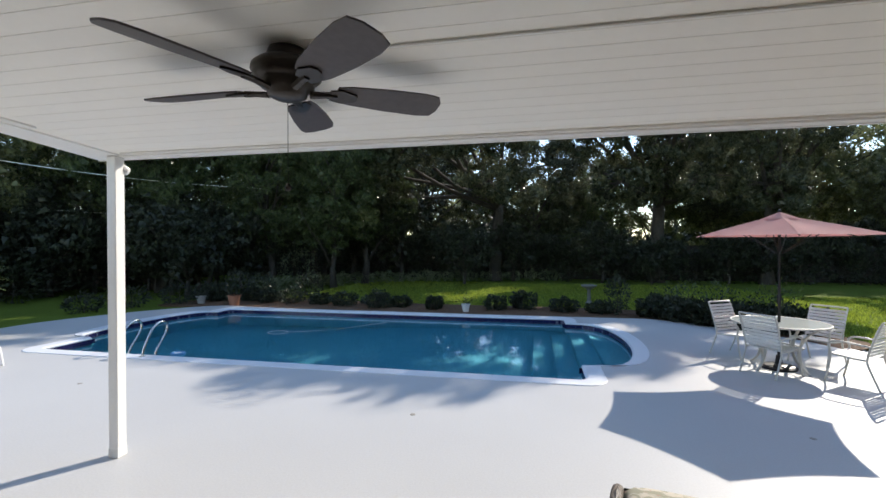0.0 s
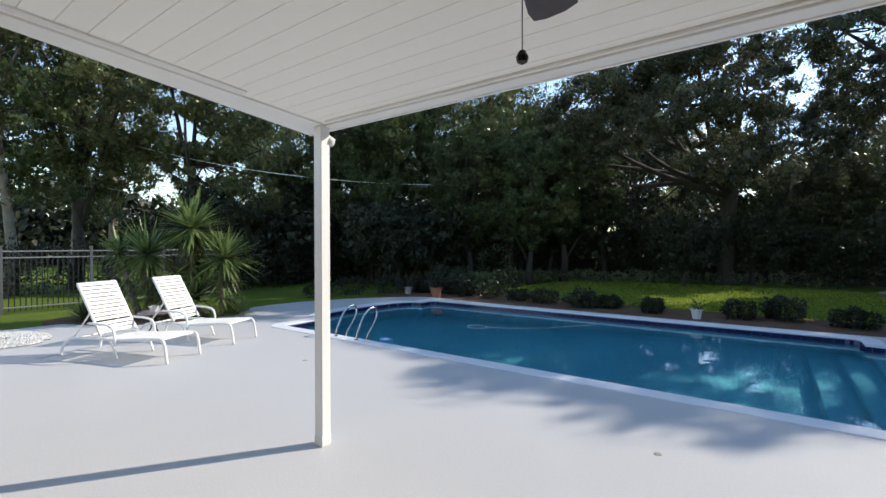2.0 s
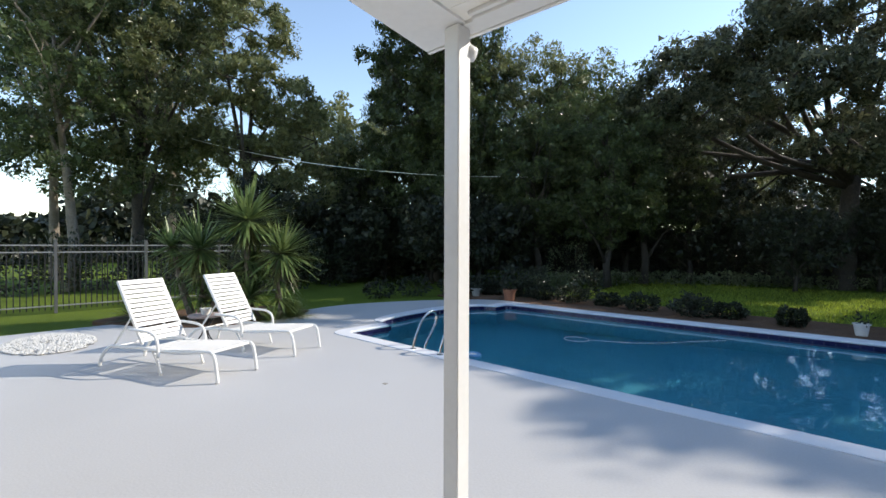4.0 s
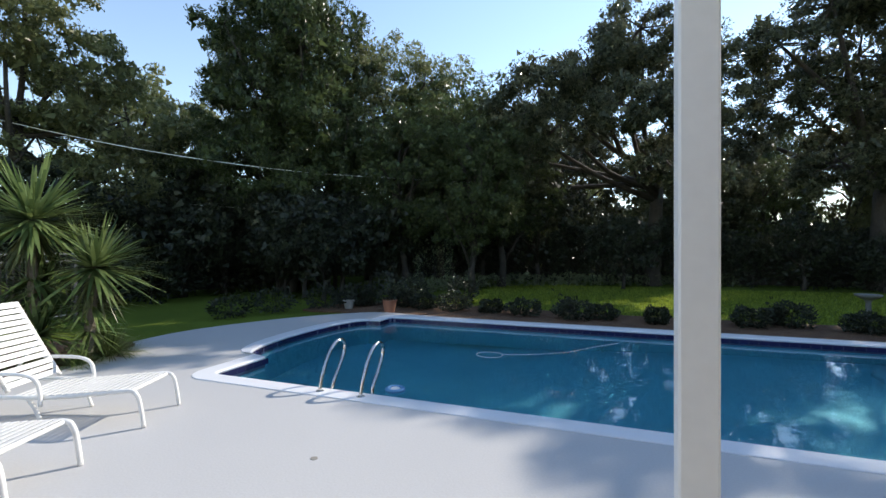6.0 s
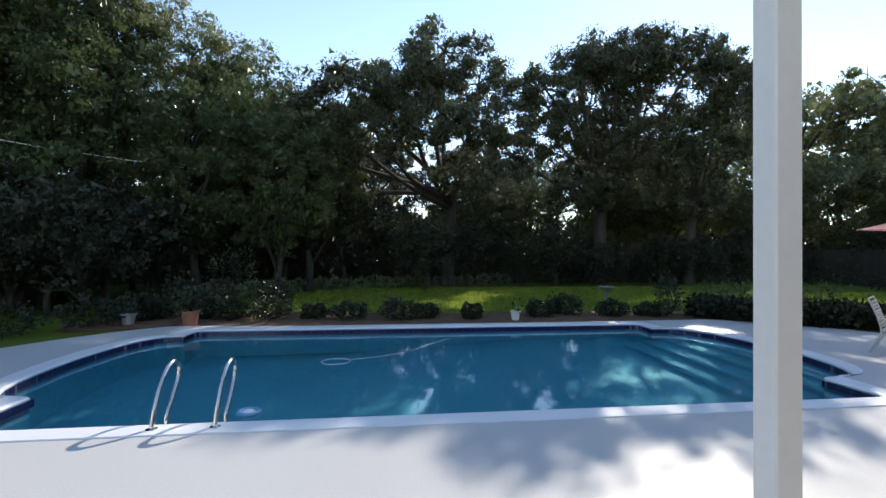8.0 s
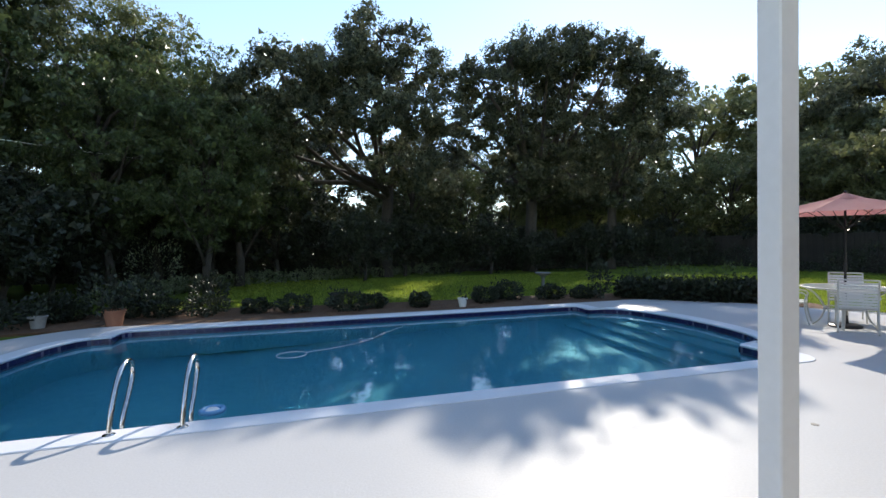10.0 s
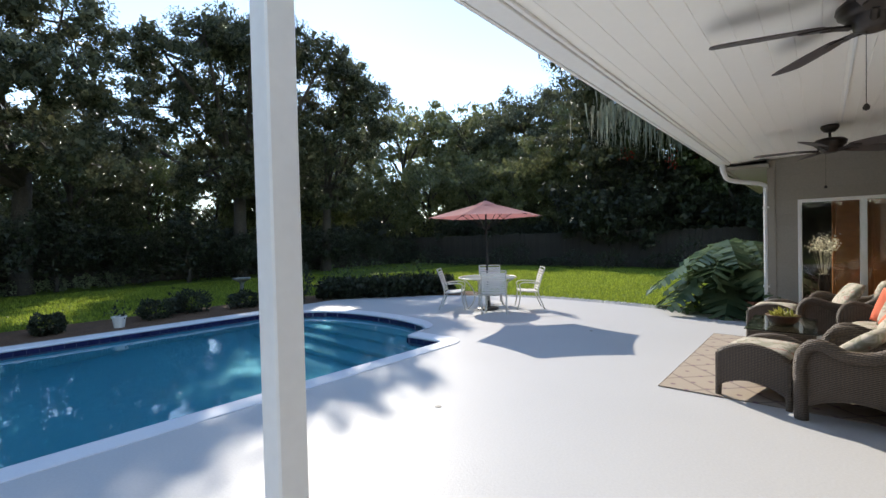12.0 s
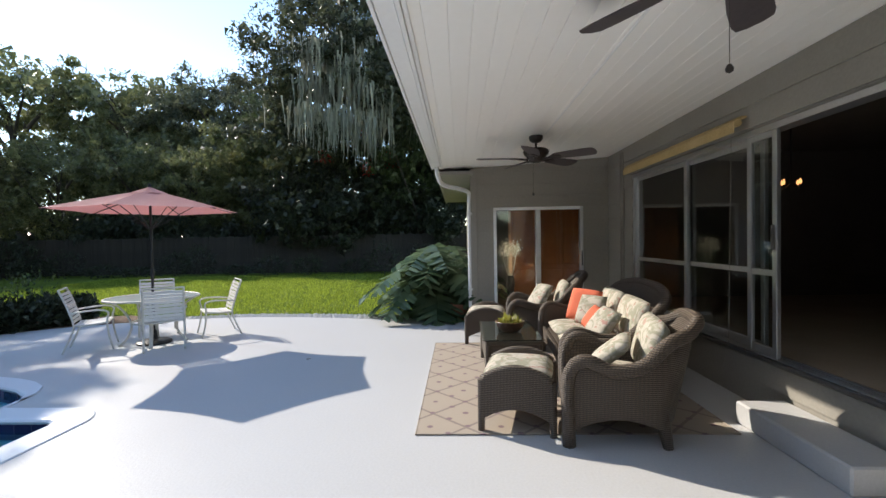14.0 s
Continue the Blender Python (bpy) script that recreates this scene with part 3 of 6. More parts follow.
def lobed_oak(x, y, seed, lobes, label, material, trunk_top=5.0, girth=0.34, leaf=0.10, per=170):
    """An old spreading tree: a forked trunk, a limb to each lobe of its crown, leaves in clumps about the lobes."""
    r = np.random.default_rng(seed)
    g = thing("tree", (x, y, -0.05), label, "tree", "trees around the garden")
    bm = bmesh.new()
    fork = np.array((r.uniform(-0.3, 0.3), r.uniform(-0.3, 0.3), trunk_top))
    tube(bm, [(0, 0, -0.1), (0.05, 0.02, 0.5), tuple(fork * (0.5, 0.5, 0.5)), tuple(fork)], [girth * 1.35, girth, girth * 0.85, girth * 0.7], 10)
    cs, cores = [], []
    for lx, ly, lz, lr in lobes:
        c = np.array((lx - x, ly - y, lz + 0.05))
        start = fork * r.uniform(0.72, 1.0)
        mid = start * 0.5 + c * 0.5 + r.uniform(-0.4, 0.4, 3) + np.array((0, 0, -0.35))
        tube(bm, [tuple(q) for q in smooth_path([tuple(start), tuple(mid), tuple(c)], 4)], [girth * w for w in (0.44, 0.41, 0.37, 0.33, 0.29, 0.25, 0.21, 0.16, 0.1)], 7)
        for k in range(7):
            d = r.normal(size=3)
            d = d / np.linalg.norm(d) * lr * np.array((0.9, 0.9, 0.65))
            tube(bm, [tuple(c), tuple(c + d * 0.5 + r.uniform(-0.1, 0.1, 3)), tuple(c + d)], [girth * 0.12, girth * 0.08, girth * 0.02], 4)
        n = int(15 * lr * lr) + 8
        e = r.normal(size=(n, 3))
        e /= np.linalg.norm(e, axis=1, keepdims=True)
        e *= lr * r.uniform(0.45, 1.0, (n, 1)) ** 0.5 * np.array((1.05, 1.05, 0.72)) * (1 + 0.16 * np.sin(e[:, :1] * 6 + seed))
        rad = r.uniform(0.28, 0.62, n)
        u = r.normal(size=(n, per, 3))
        u /= np.linalg.norm(u, axis=2, keepdims=True)
        u *= (r.uniform(0, 1, (n, per, 1)) ** 0.4) * rad[:, None, None] * np.array((1.1, 1.1, 0.7))
        cs.append((c + e[:, None, :] + u).reshape(-1, 3))
        w = r.normal(size=(n, 14, 3)) * (0.32 * rad)[:, None, None] * np.array((1, 1, 0.65))
        cores.append((c + e[:, None, :] + w).reshape(-1, 3))
    c, inner = np.concatenate(cs), np.concatenate(cores)
    big = np.concatenate((np.ones(len(c)), np.full(len(inner), 2.8)))
    c = np.concatenate((c, inner))
    part("trunk", bm, M_BARK, g, smooth=True)
    o = new("crown", crown_mesh("crown", c, r.normal(size=c.shape) + np.array((0, 0, -0.25)), leaf * big, leaf * 0.55 * big ** 1.2, material, 0.15, r))
    o.parent = g


OAKL = "broad dark-leaved live oak against the sky"
for key, x, y, s, turn, label, sq in (
    ("oak_b", 3.7, 23.5, 0.66, 110, OAKL, 1.0), ("magnolia", -4.6, 17.4, 0.70, 33, "dense dark broadleaf tree behind the pool", 1.0), ("magnolia", -7.6, 14.2, 0.62, 120, "dense dark broadleaf tree behind the pool", 1.0), ("oak_b", -2.5, 23.0, 0.68, 60, OAKL, 1.0),
    ("magnolia", 4.2, 25.0, 0.5, 300, "sunlit broadleaf tree between the oaks", 1.0),
    ("pale", 10.5, 26.0, 0.6, 30, "sunlit broadleaf tree between the oaks", 1.0), ("far", 14.5, 28.0, 0.62, 110, OAKL, 1.0), ("magnolia", 7.0, 24.6, 0.52, 75, "sunlit broadleaf tree between the oaks", 1.0), ("far", 21.0, 29.0, 0.7, 260, OAKL, 1.0),
    ("magnolia", -11.9, 12.8, 0.92, 0, "tall glossy magnolia with dense dark leaves", 1.17), ("magnolia", -15.5, 11.2, 0.55, 80, "dense dark broadleaf tree behind the pool", 1.0),
    ("magnolia", -5.2, 15.2, 0.6, 250, "dense dark broadleaf tree behind the pool", 1.0), ("pale", -9.2, 16.4, 1.02, 10, "slim tree with pale green sunlit top", 1.0), ("magnolia", -7.4, 17.6, 0.82, 140, "dense dark broadleaf tree behind the pool", 1.0),
    ("pale", -19.0, 3.2, 1.2, 30, "tall dark broadleaf tree beyond the metal fence", 1.0),
    ("slender", -19.5, 3.4, 1.0, 0, "slender pale-barked tree with thin foliage", 1.0), ("slender", -21.5, 5.2, 1.05, 100, "slender pale-barked tree with thin foliage", 1.0),
    ("slender", -18.0, 1.2, 0.95, 200, "slender pale-barked tree with thin foliage", 1.0), ("slender", -24.0, 1.5, 1.1, 300, "slender pale-barked tree with thin foliage", 1.0),
        ("far", 32.0, 31.5, 1.30, 45, "grey-green tree beyond the side fence, leaves paled for haze", 1.0), ("far", 36.5, 25.0, 1.28, 10, "grey-green tree beyond the side fence, leaves paled for haze", 1.0),
    ("oak", 36.0, 18.5, 1.26, 120, "rounded dark tree beyond the side fence", 1.0), ("magnolia", 27.0, 9.4, 0.9, 220, "bright leafy tree beyond the side fence", 1.0),
    ("oak", 24.8, 4.6, 1.28, 70, "large oak hung with grey moss", 1.0), ("magnolia", 24.0, 1.5, 1.1, 160, "dense tree with red blossom beyond the fence", 1.0),
    ("far", 27.0, -1.5, 1.2, 240, "dense dark tree beyond the wing", 1.0),
    ("oak_b", 14.5, 27.0, 0.82, 130, OAKL, 1.0), ("far", 17.5, 27.0, 0.8, 310, OAKL, 1.0),
    ("magnolia", 6.2, 29.5, 0.66, 20, "far dark tree closing the garden", 1.0), ("magnolia", 9.2, 30.5, 0.74, 140, "far dark tree closing the garden", 1.0), ("far", -5.0, 30.0, 0.9, 0, "far dark tree closing the garden", 1.0), ("far", -14, 26, 0.9, 77, "far dark tree closing the garden", 1.0), ("far", 17.0, 30.0, 0.8, 99, "far dark tree closing the garden", 1.0),
    ("far", -30, 20, 1.1, 180, "far dark tree closing the garden", 1.0), ("far", 33, 22, 0.9, 15, "far dark tree closing the garden", 1.0),
):
    plant_tree(key, x, y, s, turn, label, sq)
for x, y, s, turn in ((26.6, 18.5, 0.62, 10), (26.2, 14.8, 0.58, 70), (27.4, 12.0, 0.66, 130), (25.8, 8.6, 0.6, 190), (29.0, 16.0, 0.7, 240), (22.5, 24.5, 0.55, 300), (24.6, 21.6, 0.62, 40)):
    plant_tree("far", x, y, s, turn, "grey-green tree beyond the side fence, leaves paled for haze")
lobed_oak(1.5, 20.4, 41, ((-3.8, 15.6, 6.6, 1.14), (-2.8, 16.1, 7.8, 1.36), (-0.9, 15.7, 8.2, 1.44), (0.8, 15.9, 9.4, 1.48), (2.2, 16.1, 8.3, 1.27), (0.1, 16.7, 7.4, 1.95), (-2.0, 16.5, 6.5, 1.61), (2.4, 15.4, 6.6, 1.36), (0.3, 14.8, 6.4, 1.27), (-3.4, 16.5, 5.2, 1.1), (-3.9, 17.7, 4.2, 1.19), (1.6, 16.4, 4.8, 1.19), (2.7, 16.9, 4.3, 1.19)), "broad dark live oak with a billowing crown behind the pool", M_LEAF_OAK)
# the two lobes at y 24 are unseen, added to shade the lawn
lobed_oak(9.6, 21.0, 42, ((4.9, 16.0, 8.2, 1.0), (6.3, 16.0, 9.2, 1.1), (7.9, 15.8, 9.4, 1.0), (9.6, 16.0, 9.9, 1.15), (11.3, 15.8, 9.8, 1.05), (8.6, 18.0, 10.6, 1.3), (10.4, 18.2, 10.6, 1.3), (8.0, 18.6, 8.4, 2.1), (11.0, 18.8, 8.8, 2.0), (6.0, 18.2, 7.0, 1.7), (9.4, 17.8, 6.6, 1.7), (5.6, 24.0, 7.4, 1.6), (11.0, 24.0, 8.0, 1.6), (7.6, 19.0, 4.8, 1.6), (11.0, 19.0, 4.9, 1.6)), "broad dark live oak with limbs reaching over the lawn", M_LEAF_OAK, 5.0, 0.36)
lobed_oak(14.4, 20.6, 43, ((12.9, 16.4, 9.3, 1.0), (14.0, 17.0, 8.6, 0.9), (14.7, 18.8, 10.8, 1.3), (16.2, 18.8, 9.8, 1.3), (17.1, 18.6, 8.2, 1.0), (14.2, 19.8, 8.0, 1.8), (15.8, 19.6, 6.6, 1.3), (12.9, 18.2, 6.8, 1.6), (14.2, 19.4, 4.6, 1.6)), "tall dark oak with a ragged sunlit edge", M_LEAF_OAK, 5.0, 0.28)
lobed_oak(-12.6, 13.2, 44, ((-12.2, 13.0, 11.6, 1.6), (-13.6, 13.4, 9.6, 1.9), (-11.2, 12.6, 9.4, 1.8), (-12.4, 12.2, 7.4, 2.3), (-14.4, 12.8, 6.8, 1.8), (-10.4, 12.6, 6.6, 1.7), (-12.6, 11.8, 4.6, 2.2), (-10.6, 12.4, 4.0, 1.6)), "tall dense evergreen with layered dark leaves", M_LEAF_MID, 7.5, 0.26)
lobed_oak(-16.4, 6.4, 45, ((-16.0, 6.4, 10.0, 1.7), (-16.8, 5.4, 11.8, 1.6), (-15.4, 7.4, 7.2, 1.6), (-15.6, 5.8, 7.8, 1.5), (-14.8, 8.6, 5.8, 1.5), (-16.2, 6.8, 5.0, 1.5), (-15.2, 8.2, 3.8, 1.4), (-17.0, 5.6, 5.4, 1.2)), "broadleaf tree with yellow-green sunlit side", M_LEAF_PALE, 5.5, 0.22, 0.10, 130)
ur = random.Random(3)
for x, y, s in [(-15.5 + k * 2.0 + ur.uniform(-0.6, 0.6), 17.0 + 0.25 * k + ur.uniform(-1.2, 2.0), ur.uniform(0.7, 1.2) if k < 7 else ur.uniform(0.4, 0.62)) for k in range(18)] + \
        [(23.2 + ur.uniform(-0.3, 1.5), 19 - 1.9 * k + ur.uniform(-0.5, 0.5), ur.uniform(0.5, 0.7) if k < 6 else ur.uniform(0.8, 1.1)) for k in range(11)] + \
        [(-14.6 + ur.uniform(-1.2, 0.8), 5.5 + 1.5 * k, ur.uniform(0.6, 0.95)) for k in range(7)] + \
        [(-9.0 - 1.1 * (k % 4) + ur.uniform(-0.4, 0.4), 10.8 + 1.5 * (k // 4) + 0.5 * (k % 4), ur.uniform(0.5, 0.75)) for k in range(12)]:
    plant_tree("under", x, y, s, ur.uniform(0, 360), "dense understorey shrub along the garden edge, darkened for shade")


def far_woods():
    """A ring of distant woodland that closes the horizon."""
    r = np.random.default_rng(77)
    n = 66000
    a = r.uniform(radians(-20), radians(200), n)
    d = r.uniform(44, 58, n)
    h = 5.3 + 2.2 * np.sin(a * 9) + 1.4 * np.sin(a * 23 + 1) + r.normal(0, 0.5, n)
    z = r.uniform(0, 1, n) * np.maximum(h, 2.0)
    c = np.stack((d * np.cos(a), d * np.sin(a) + 5, z), 1)
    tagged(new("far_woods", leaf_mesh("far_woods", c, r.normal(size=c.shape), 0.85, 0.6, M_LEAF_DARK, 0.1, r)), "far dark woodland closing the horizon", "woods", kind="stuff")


far_woods()

# ---- doors, windows and rooms ----
def frame_bar(parent, name, x0, x1, y0, y1, z0, z1, material=None, bevel=0.004):
    return part(name, boxed(x0, x1, y0, y1, z0, z1, bevel), material or M_ALU, parent)


M_TRACK = surface("dark_track", (0.09, 0.085, 0.08), (0.16, 0.15, 0.14), 0.5, 3, 40, 0.1, metal=0.4)
# the dimness of both rooms is put into this dark wall colour
M_DIMROOM = surface("room_wall", (0.16, 0.14, 0.12), (0.2, 0.18, 0.15), 0.8, 1, 20, 0.1)
M_CARPET = surface("carpet", (0.30, 0.23, 0.16), (0.38, 0.30, 0.22), 0.95, 2, 90, 0.6)
M_MAHOGANY = surface("mahogany", (0.30, 0.09, 0.02), (0.48, 0.17, 0.045), 0.35, 1.2, 12, 0.1)
M_BAMBOO = surface("bamboo", (0.42, 0.29, 0.12), (0.62, 0.46, 0.22), 0.6, 4, 50, 0.4, island=0.15)
GY = WALL_Y - 0.07
slider = tagged(new("window_1"), "tall aluminium sliding glass doors, one leaf slid open", "sliding door", kind="structure")
frame_bar(slider, "head_track", OPEN_X0, OPEN_X1, GY - 0.05, GY + 0.09, HEAD - 0.05, HEAD)
frame_bar(slider, "sill_track", OPEN_X0, OPEN_X1, GY - 0.08, GY + 0.12, SILL, SILL + 0.03, M_TRACK)
for dy in (-0.02, 0.03, 0.07):
    frame_bar(slider, "track_rail", OPEN_X0, OPEN_X1, GY + dy, GY + dy + 0.008, SILL + 0.03, SILL + 0.045, M_ALU, 0)
frame_bar(slider, "jamb", OPEN_X1 - 0.05, OPEN_X1, GY - 0.05, GY + 0.08, SILL + 0.03, HEAD - 0.05)
frame_bar(slider, "jamb", OPEN_X0, OPEN_X0 + 0.05, GY - 0.05, GY + 0.08, SILL + 0.03, HEAD - 0.05)
Z0, Z1 = SILL + 0.045, HEAD - 0.05
for x0, x1, y in ((5.86, 7.25, GY + 0.02), (4.62, 5.95, GY - 0.02), (4.37, 4.74, GY + 0.055)):
    leaf = new("door_leaf")
    leaf.parent = slider
    w = 0.055
    frame_bar(leaf, "stile", x0, x0 + w, y - 0.018, y + 0.018, Z0, Z1)
    frame_bar(leaf, "stile", x1 - w, x1, y - 0.018, y + 0.018, Z0, Z1)
    frame_bar(leaf, "rail", x0 + w, x1 - w, y - 0.016, y + 0.016, Z0, Z0 + 0.07)
    frame_bar(leaf, "rail", x0 + w, x1 - w, y - 0.016, y + 0.016, Z1 - 0.05, Z1)
    frame_bar(leaf, "rail", x0 + w, x1 - w, y - 0.014, y + 0.014, 1.13, 1.18)
    for z0, z1 in ((Z0 + 0.07, 1.13), (1.18, Z1 - 0.05)):
        g = part("pane", boxed(x0 + w, x1 - w, y - 0.003, y + 0.003, z0, z1), M_GLASS, leaf)
        g.visible_shadow = False
frame_bar(slider, "door_pull", 4.385, 4.405, GY + 0.073, GY + 0.10, 1.35, 1.55, M_TRACK)

blind = thing("roller_blind", (0, 0, 0), "rolled-up yellow bamboo blind above the sliding doors", "blind")
bm = tube(bmesh.new(), [(4.72, WALL_Y + 0.09, 2.46), (7.35, WALL_Y + 0.09, 2.46)], 0.034, 12)
part("roll", bm, M_BAMBOO, blind)
part("slat", boxed(4.72, 7.35, WALL_Y + 0.118, WALL_Y + 0.130, 2.375, 2.455, 0.003), M_BAMBOO, blind)
part("head_board", boxed(4.70, 7.37, WALL_Y + 0.025, WALL_Y + 0.075, 2.496, 2.515, 0.003), M_BAMBOO, blind)
part("pull_cord", tube(bmesh.new(), [(4.80, WALL_Y + 0.1, 2.4), (4.81, WALL_Y + 0.11, 1.4), (4.80, WALL_Y + 0.13, 0.5), (4.86, WALL_Y + 0.16, 0.2)], 0.002, 5), M_SIDING, blind)
# two upright pipes stand in for the lines at the wall corner
for x in (7.62, 7.72):
    c = thing("conduit", (x, WALL_Y + 0.035, 0), "thin taupe pipe standing in for a line up the wall corner", "conduit", "conduits on the house wall")
    part("pipe", tube(bmesh.new(), [(0, 0, 0), (0, 0, 2.76)], 0.014, 8), M_SIDING, c)

room = tagged(new("room_interior"), "dim living room behind the open sliding doors", "room", kind="structure")
part("room_floor", boxed(0, 8.35, -8.2, WALL_Y - 0.151, 0.36, 0.44), M_CARPET, room)
part("room_wall", boxed(0, 8.35, -8.3, -8.2, 0.36, 2.86), M_DIMROOM, room)
part("room_wall", boxed(-0.1, 0, -8.3, WALL_Y - 0.151, 0.36, 2.86), M_DIMROOM, room)
part("room_wall", boxed(8.35, 8.368, -8.3, WALL_Y - 0.151, 0.36, 2.86), M_DIMROOM, room)
part("room_ceiling", boxed(-0.1, 8.36, -8.3, WALL_Y - 0.151, 2.845, 2.90), M_DIMROOM, room)
M_BULB, nt, p = nodes_of("warm_bulb")
p.inputs["Emission Color"].default_value, p.inputs["Emission Strength"].default_value = (1.0, 0.45, 0.16, 1), 0.6
chand = thing("chandelier", (6.6, -4.6, 2.08), "small lit chandelier with warm bulbs in the dim room", "chandelier")
part("stem", tube(bmesh.new(), [(0, 0, 0.05), (0, 0, 0.765)], 0.01, 6), M_BRONZE, chand)
for k in range(4):
    a = k * math.pi / 2 + 0.3
    part("arm", tube(bmesh.new(), smooth_path([(0, 0, 0.06), (0.1 * math.cos(a), 0.1 * math.sin(a), -0.03), (0.12 * math.cos(a), 0.12 * math.sin(a), 0.02)], 4), 0.008, 6), M_BRONZE, chand)
    part("bulb", lathe(bmesh.new(), [(0, 0), (0.014, 0.01), (0.018, 0.03), (0.01, 0.06), (0, 0.075)], 10, (0.12 * math.cos(a), 0.12 * math.sin(a), 0.025)), M_BULB, chand)

door = tagged(new("door_1"), "aluminium framed sliding glass door in the wing wall", "sliding door", kind="structure")
GX = WING_X + 0.05
for y0, y1, z0, z1 in ((D0, D0 + 0.05, DZ0, DZ1), (D1 - 0.05, D1, DZ0, DZ1), (D0 + 0.05, D1 - 0.05, DZ1 - 0.05, DZ1), (D0 + 0.05, D1 - 0.05, DZ0, DZ0 + 0.05), ((D0 + D1) / 2 - 0.04, (D0 + D1) / 2 + 0.04, DZ0 + 0.05, DZ1 - 0.05)):
    part("door_frame", boxed(GX - 0.08, GX + 0.03, y0, y1, z0, z1, 0.004), M_WHITE if y1 > -1.1 else M_ALU, door)
for y0, y1, x in ((D0 + 0.05, (D0 + D1) / 2 - 0.04, GX - 0.02), ((D0 + D1) / 2 + 0.04, D1 - 0.05, GX + 0.01)):
    g = part("pane", boxed(x - 0.003, x + 0.003, y0, y1, DZ0 + 0.05, DZ1 - 0.05), M_GLASS, door)
    g.visible_shadow = False
part("door_pull", boxed(GX - 0.10, GX - 0.082, D0 + 0.015, D0 + 0.035, 1.0, 1.25, 0.004), M_TRACK, door)
room2 = tagged(new("wing_interior"), "dim wing room behind the glass door", "room", kind="structure")
part("room_floor", boxed(8.52, 12.5, -3.0, -0.72, 0.06, 0.12), M_CARPET, room2)
part("room_wall", boxed(12.4, 12.5, -3.0, -0.72, 0.12, 2.7), M_DIMROOM, room2)
part("room_wall", boxed(8.52, 12.5, -3.1, -3.0, 0.06, 2.7), M_DIMROOM, room2)
part("room_ceiling", boxed(8.52, 12.5, -3.1, -0.72, 2.7, 2.75), M_DIMROOM, room2)
cab = thing("display_cabinet", (9.35, -2.05, 0.12), "tall red-brown mahogany cabinet seen through the glass door", "cabinet")
part("body", boxed(0, 0.5, -0.75, 0.72, 0, 2.1, 0.01), M_MAHOGANY, cab)
for y0, y1 in ((-0.72, -0.26), (-0.23, 0.22), (0.25, 0.69)):
    for z0, z1 in ((0.08, 0.75), (0.85, 2.02)):
        part("door_panel", boxed(-0.022, -0.001, y0, y1, z0, z1, 0.012), M_MAHOGANY, cab)
part("cornice", boxed(-0.05, 0.52, -0.8, 0.77, 2.1, 2.18, 0.02), M_MAHOGANY, cab)

vase = thing("flower_vase", (8.64, -1.22, 0.12), "dark tall vase of dried cream flowers behind the glass", "vase")
part("vase_body", lathe(bmesh.new(), [(0, 0), (0.09, 0), (0.10, 0.04), (0.06, 0.12), (0.05, 0.35), (0.075, 0.55), (0.06, 0.68), (0.07, 0.70), (0.05, 0.69), (0, 0.66)], 18), M_BRONZE, vase, smooth=True)
M_DRIED = foliage("dried_flowers", (0.62, 0.56, 0.42), (0.82, 0.77, 0.64), 0.8, 0.3)
vr = np.random.default_rng(8)
for k in range(14):
    a, q = k * 2.4, 0.17 * math.sqrt((k + 0.5) / 14)
    tip = (q * math.cos(a), q * math.sin(a), 0.88 + 0.45 * (1 - q * 3) + vr.uniform(-0.06, 0.06))
    sprig = part("dried_stem", tube(bmesh.new(), [(0, 0, 0.6), (tip[0] * 0.5, tip[1] * 0.5, 0.8), tip], [0.004, 0.003, 0.002], 5), M_DRIED, vase)
    c = vr.normal(size=(26, 3)) * np.array((0.04, 0.04, 0.055)) + np.array(tip)
    o = new("dried_head", leaf_mesh("dried_head", c, vr.normal(size=c.shape), 0.04, 0.026, M_DRIED, 0.0, vr))
    o.parent = sprig
    tagged(o, kind="stuff")

# step below the sliding doors
step = tagged(new("step"), "white painted concrete step below the sliding doors", "step", kind="structure")
part("step_block", boxed(3.22, 4.26, WALL_Y + 0.024, -2.47, 0.0, 0.17, 0.012), M_DECK, step)


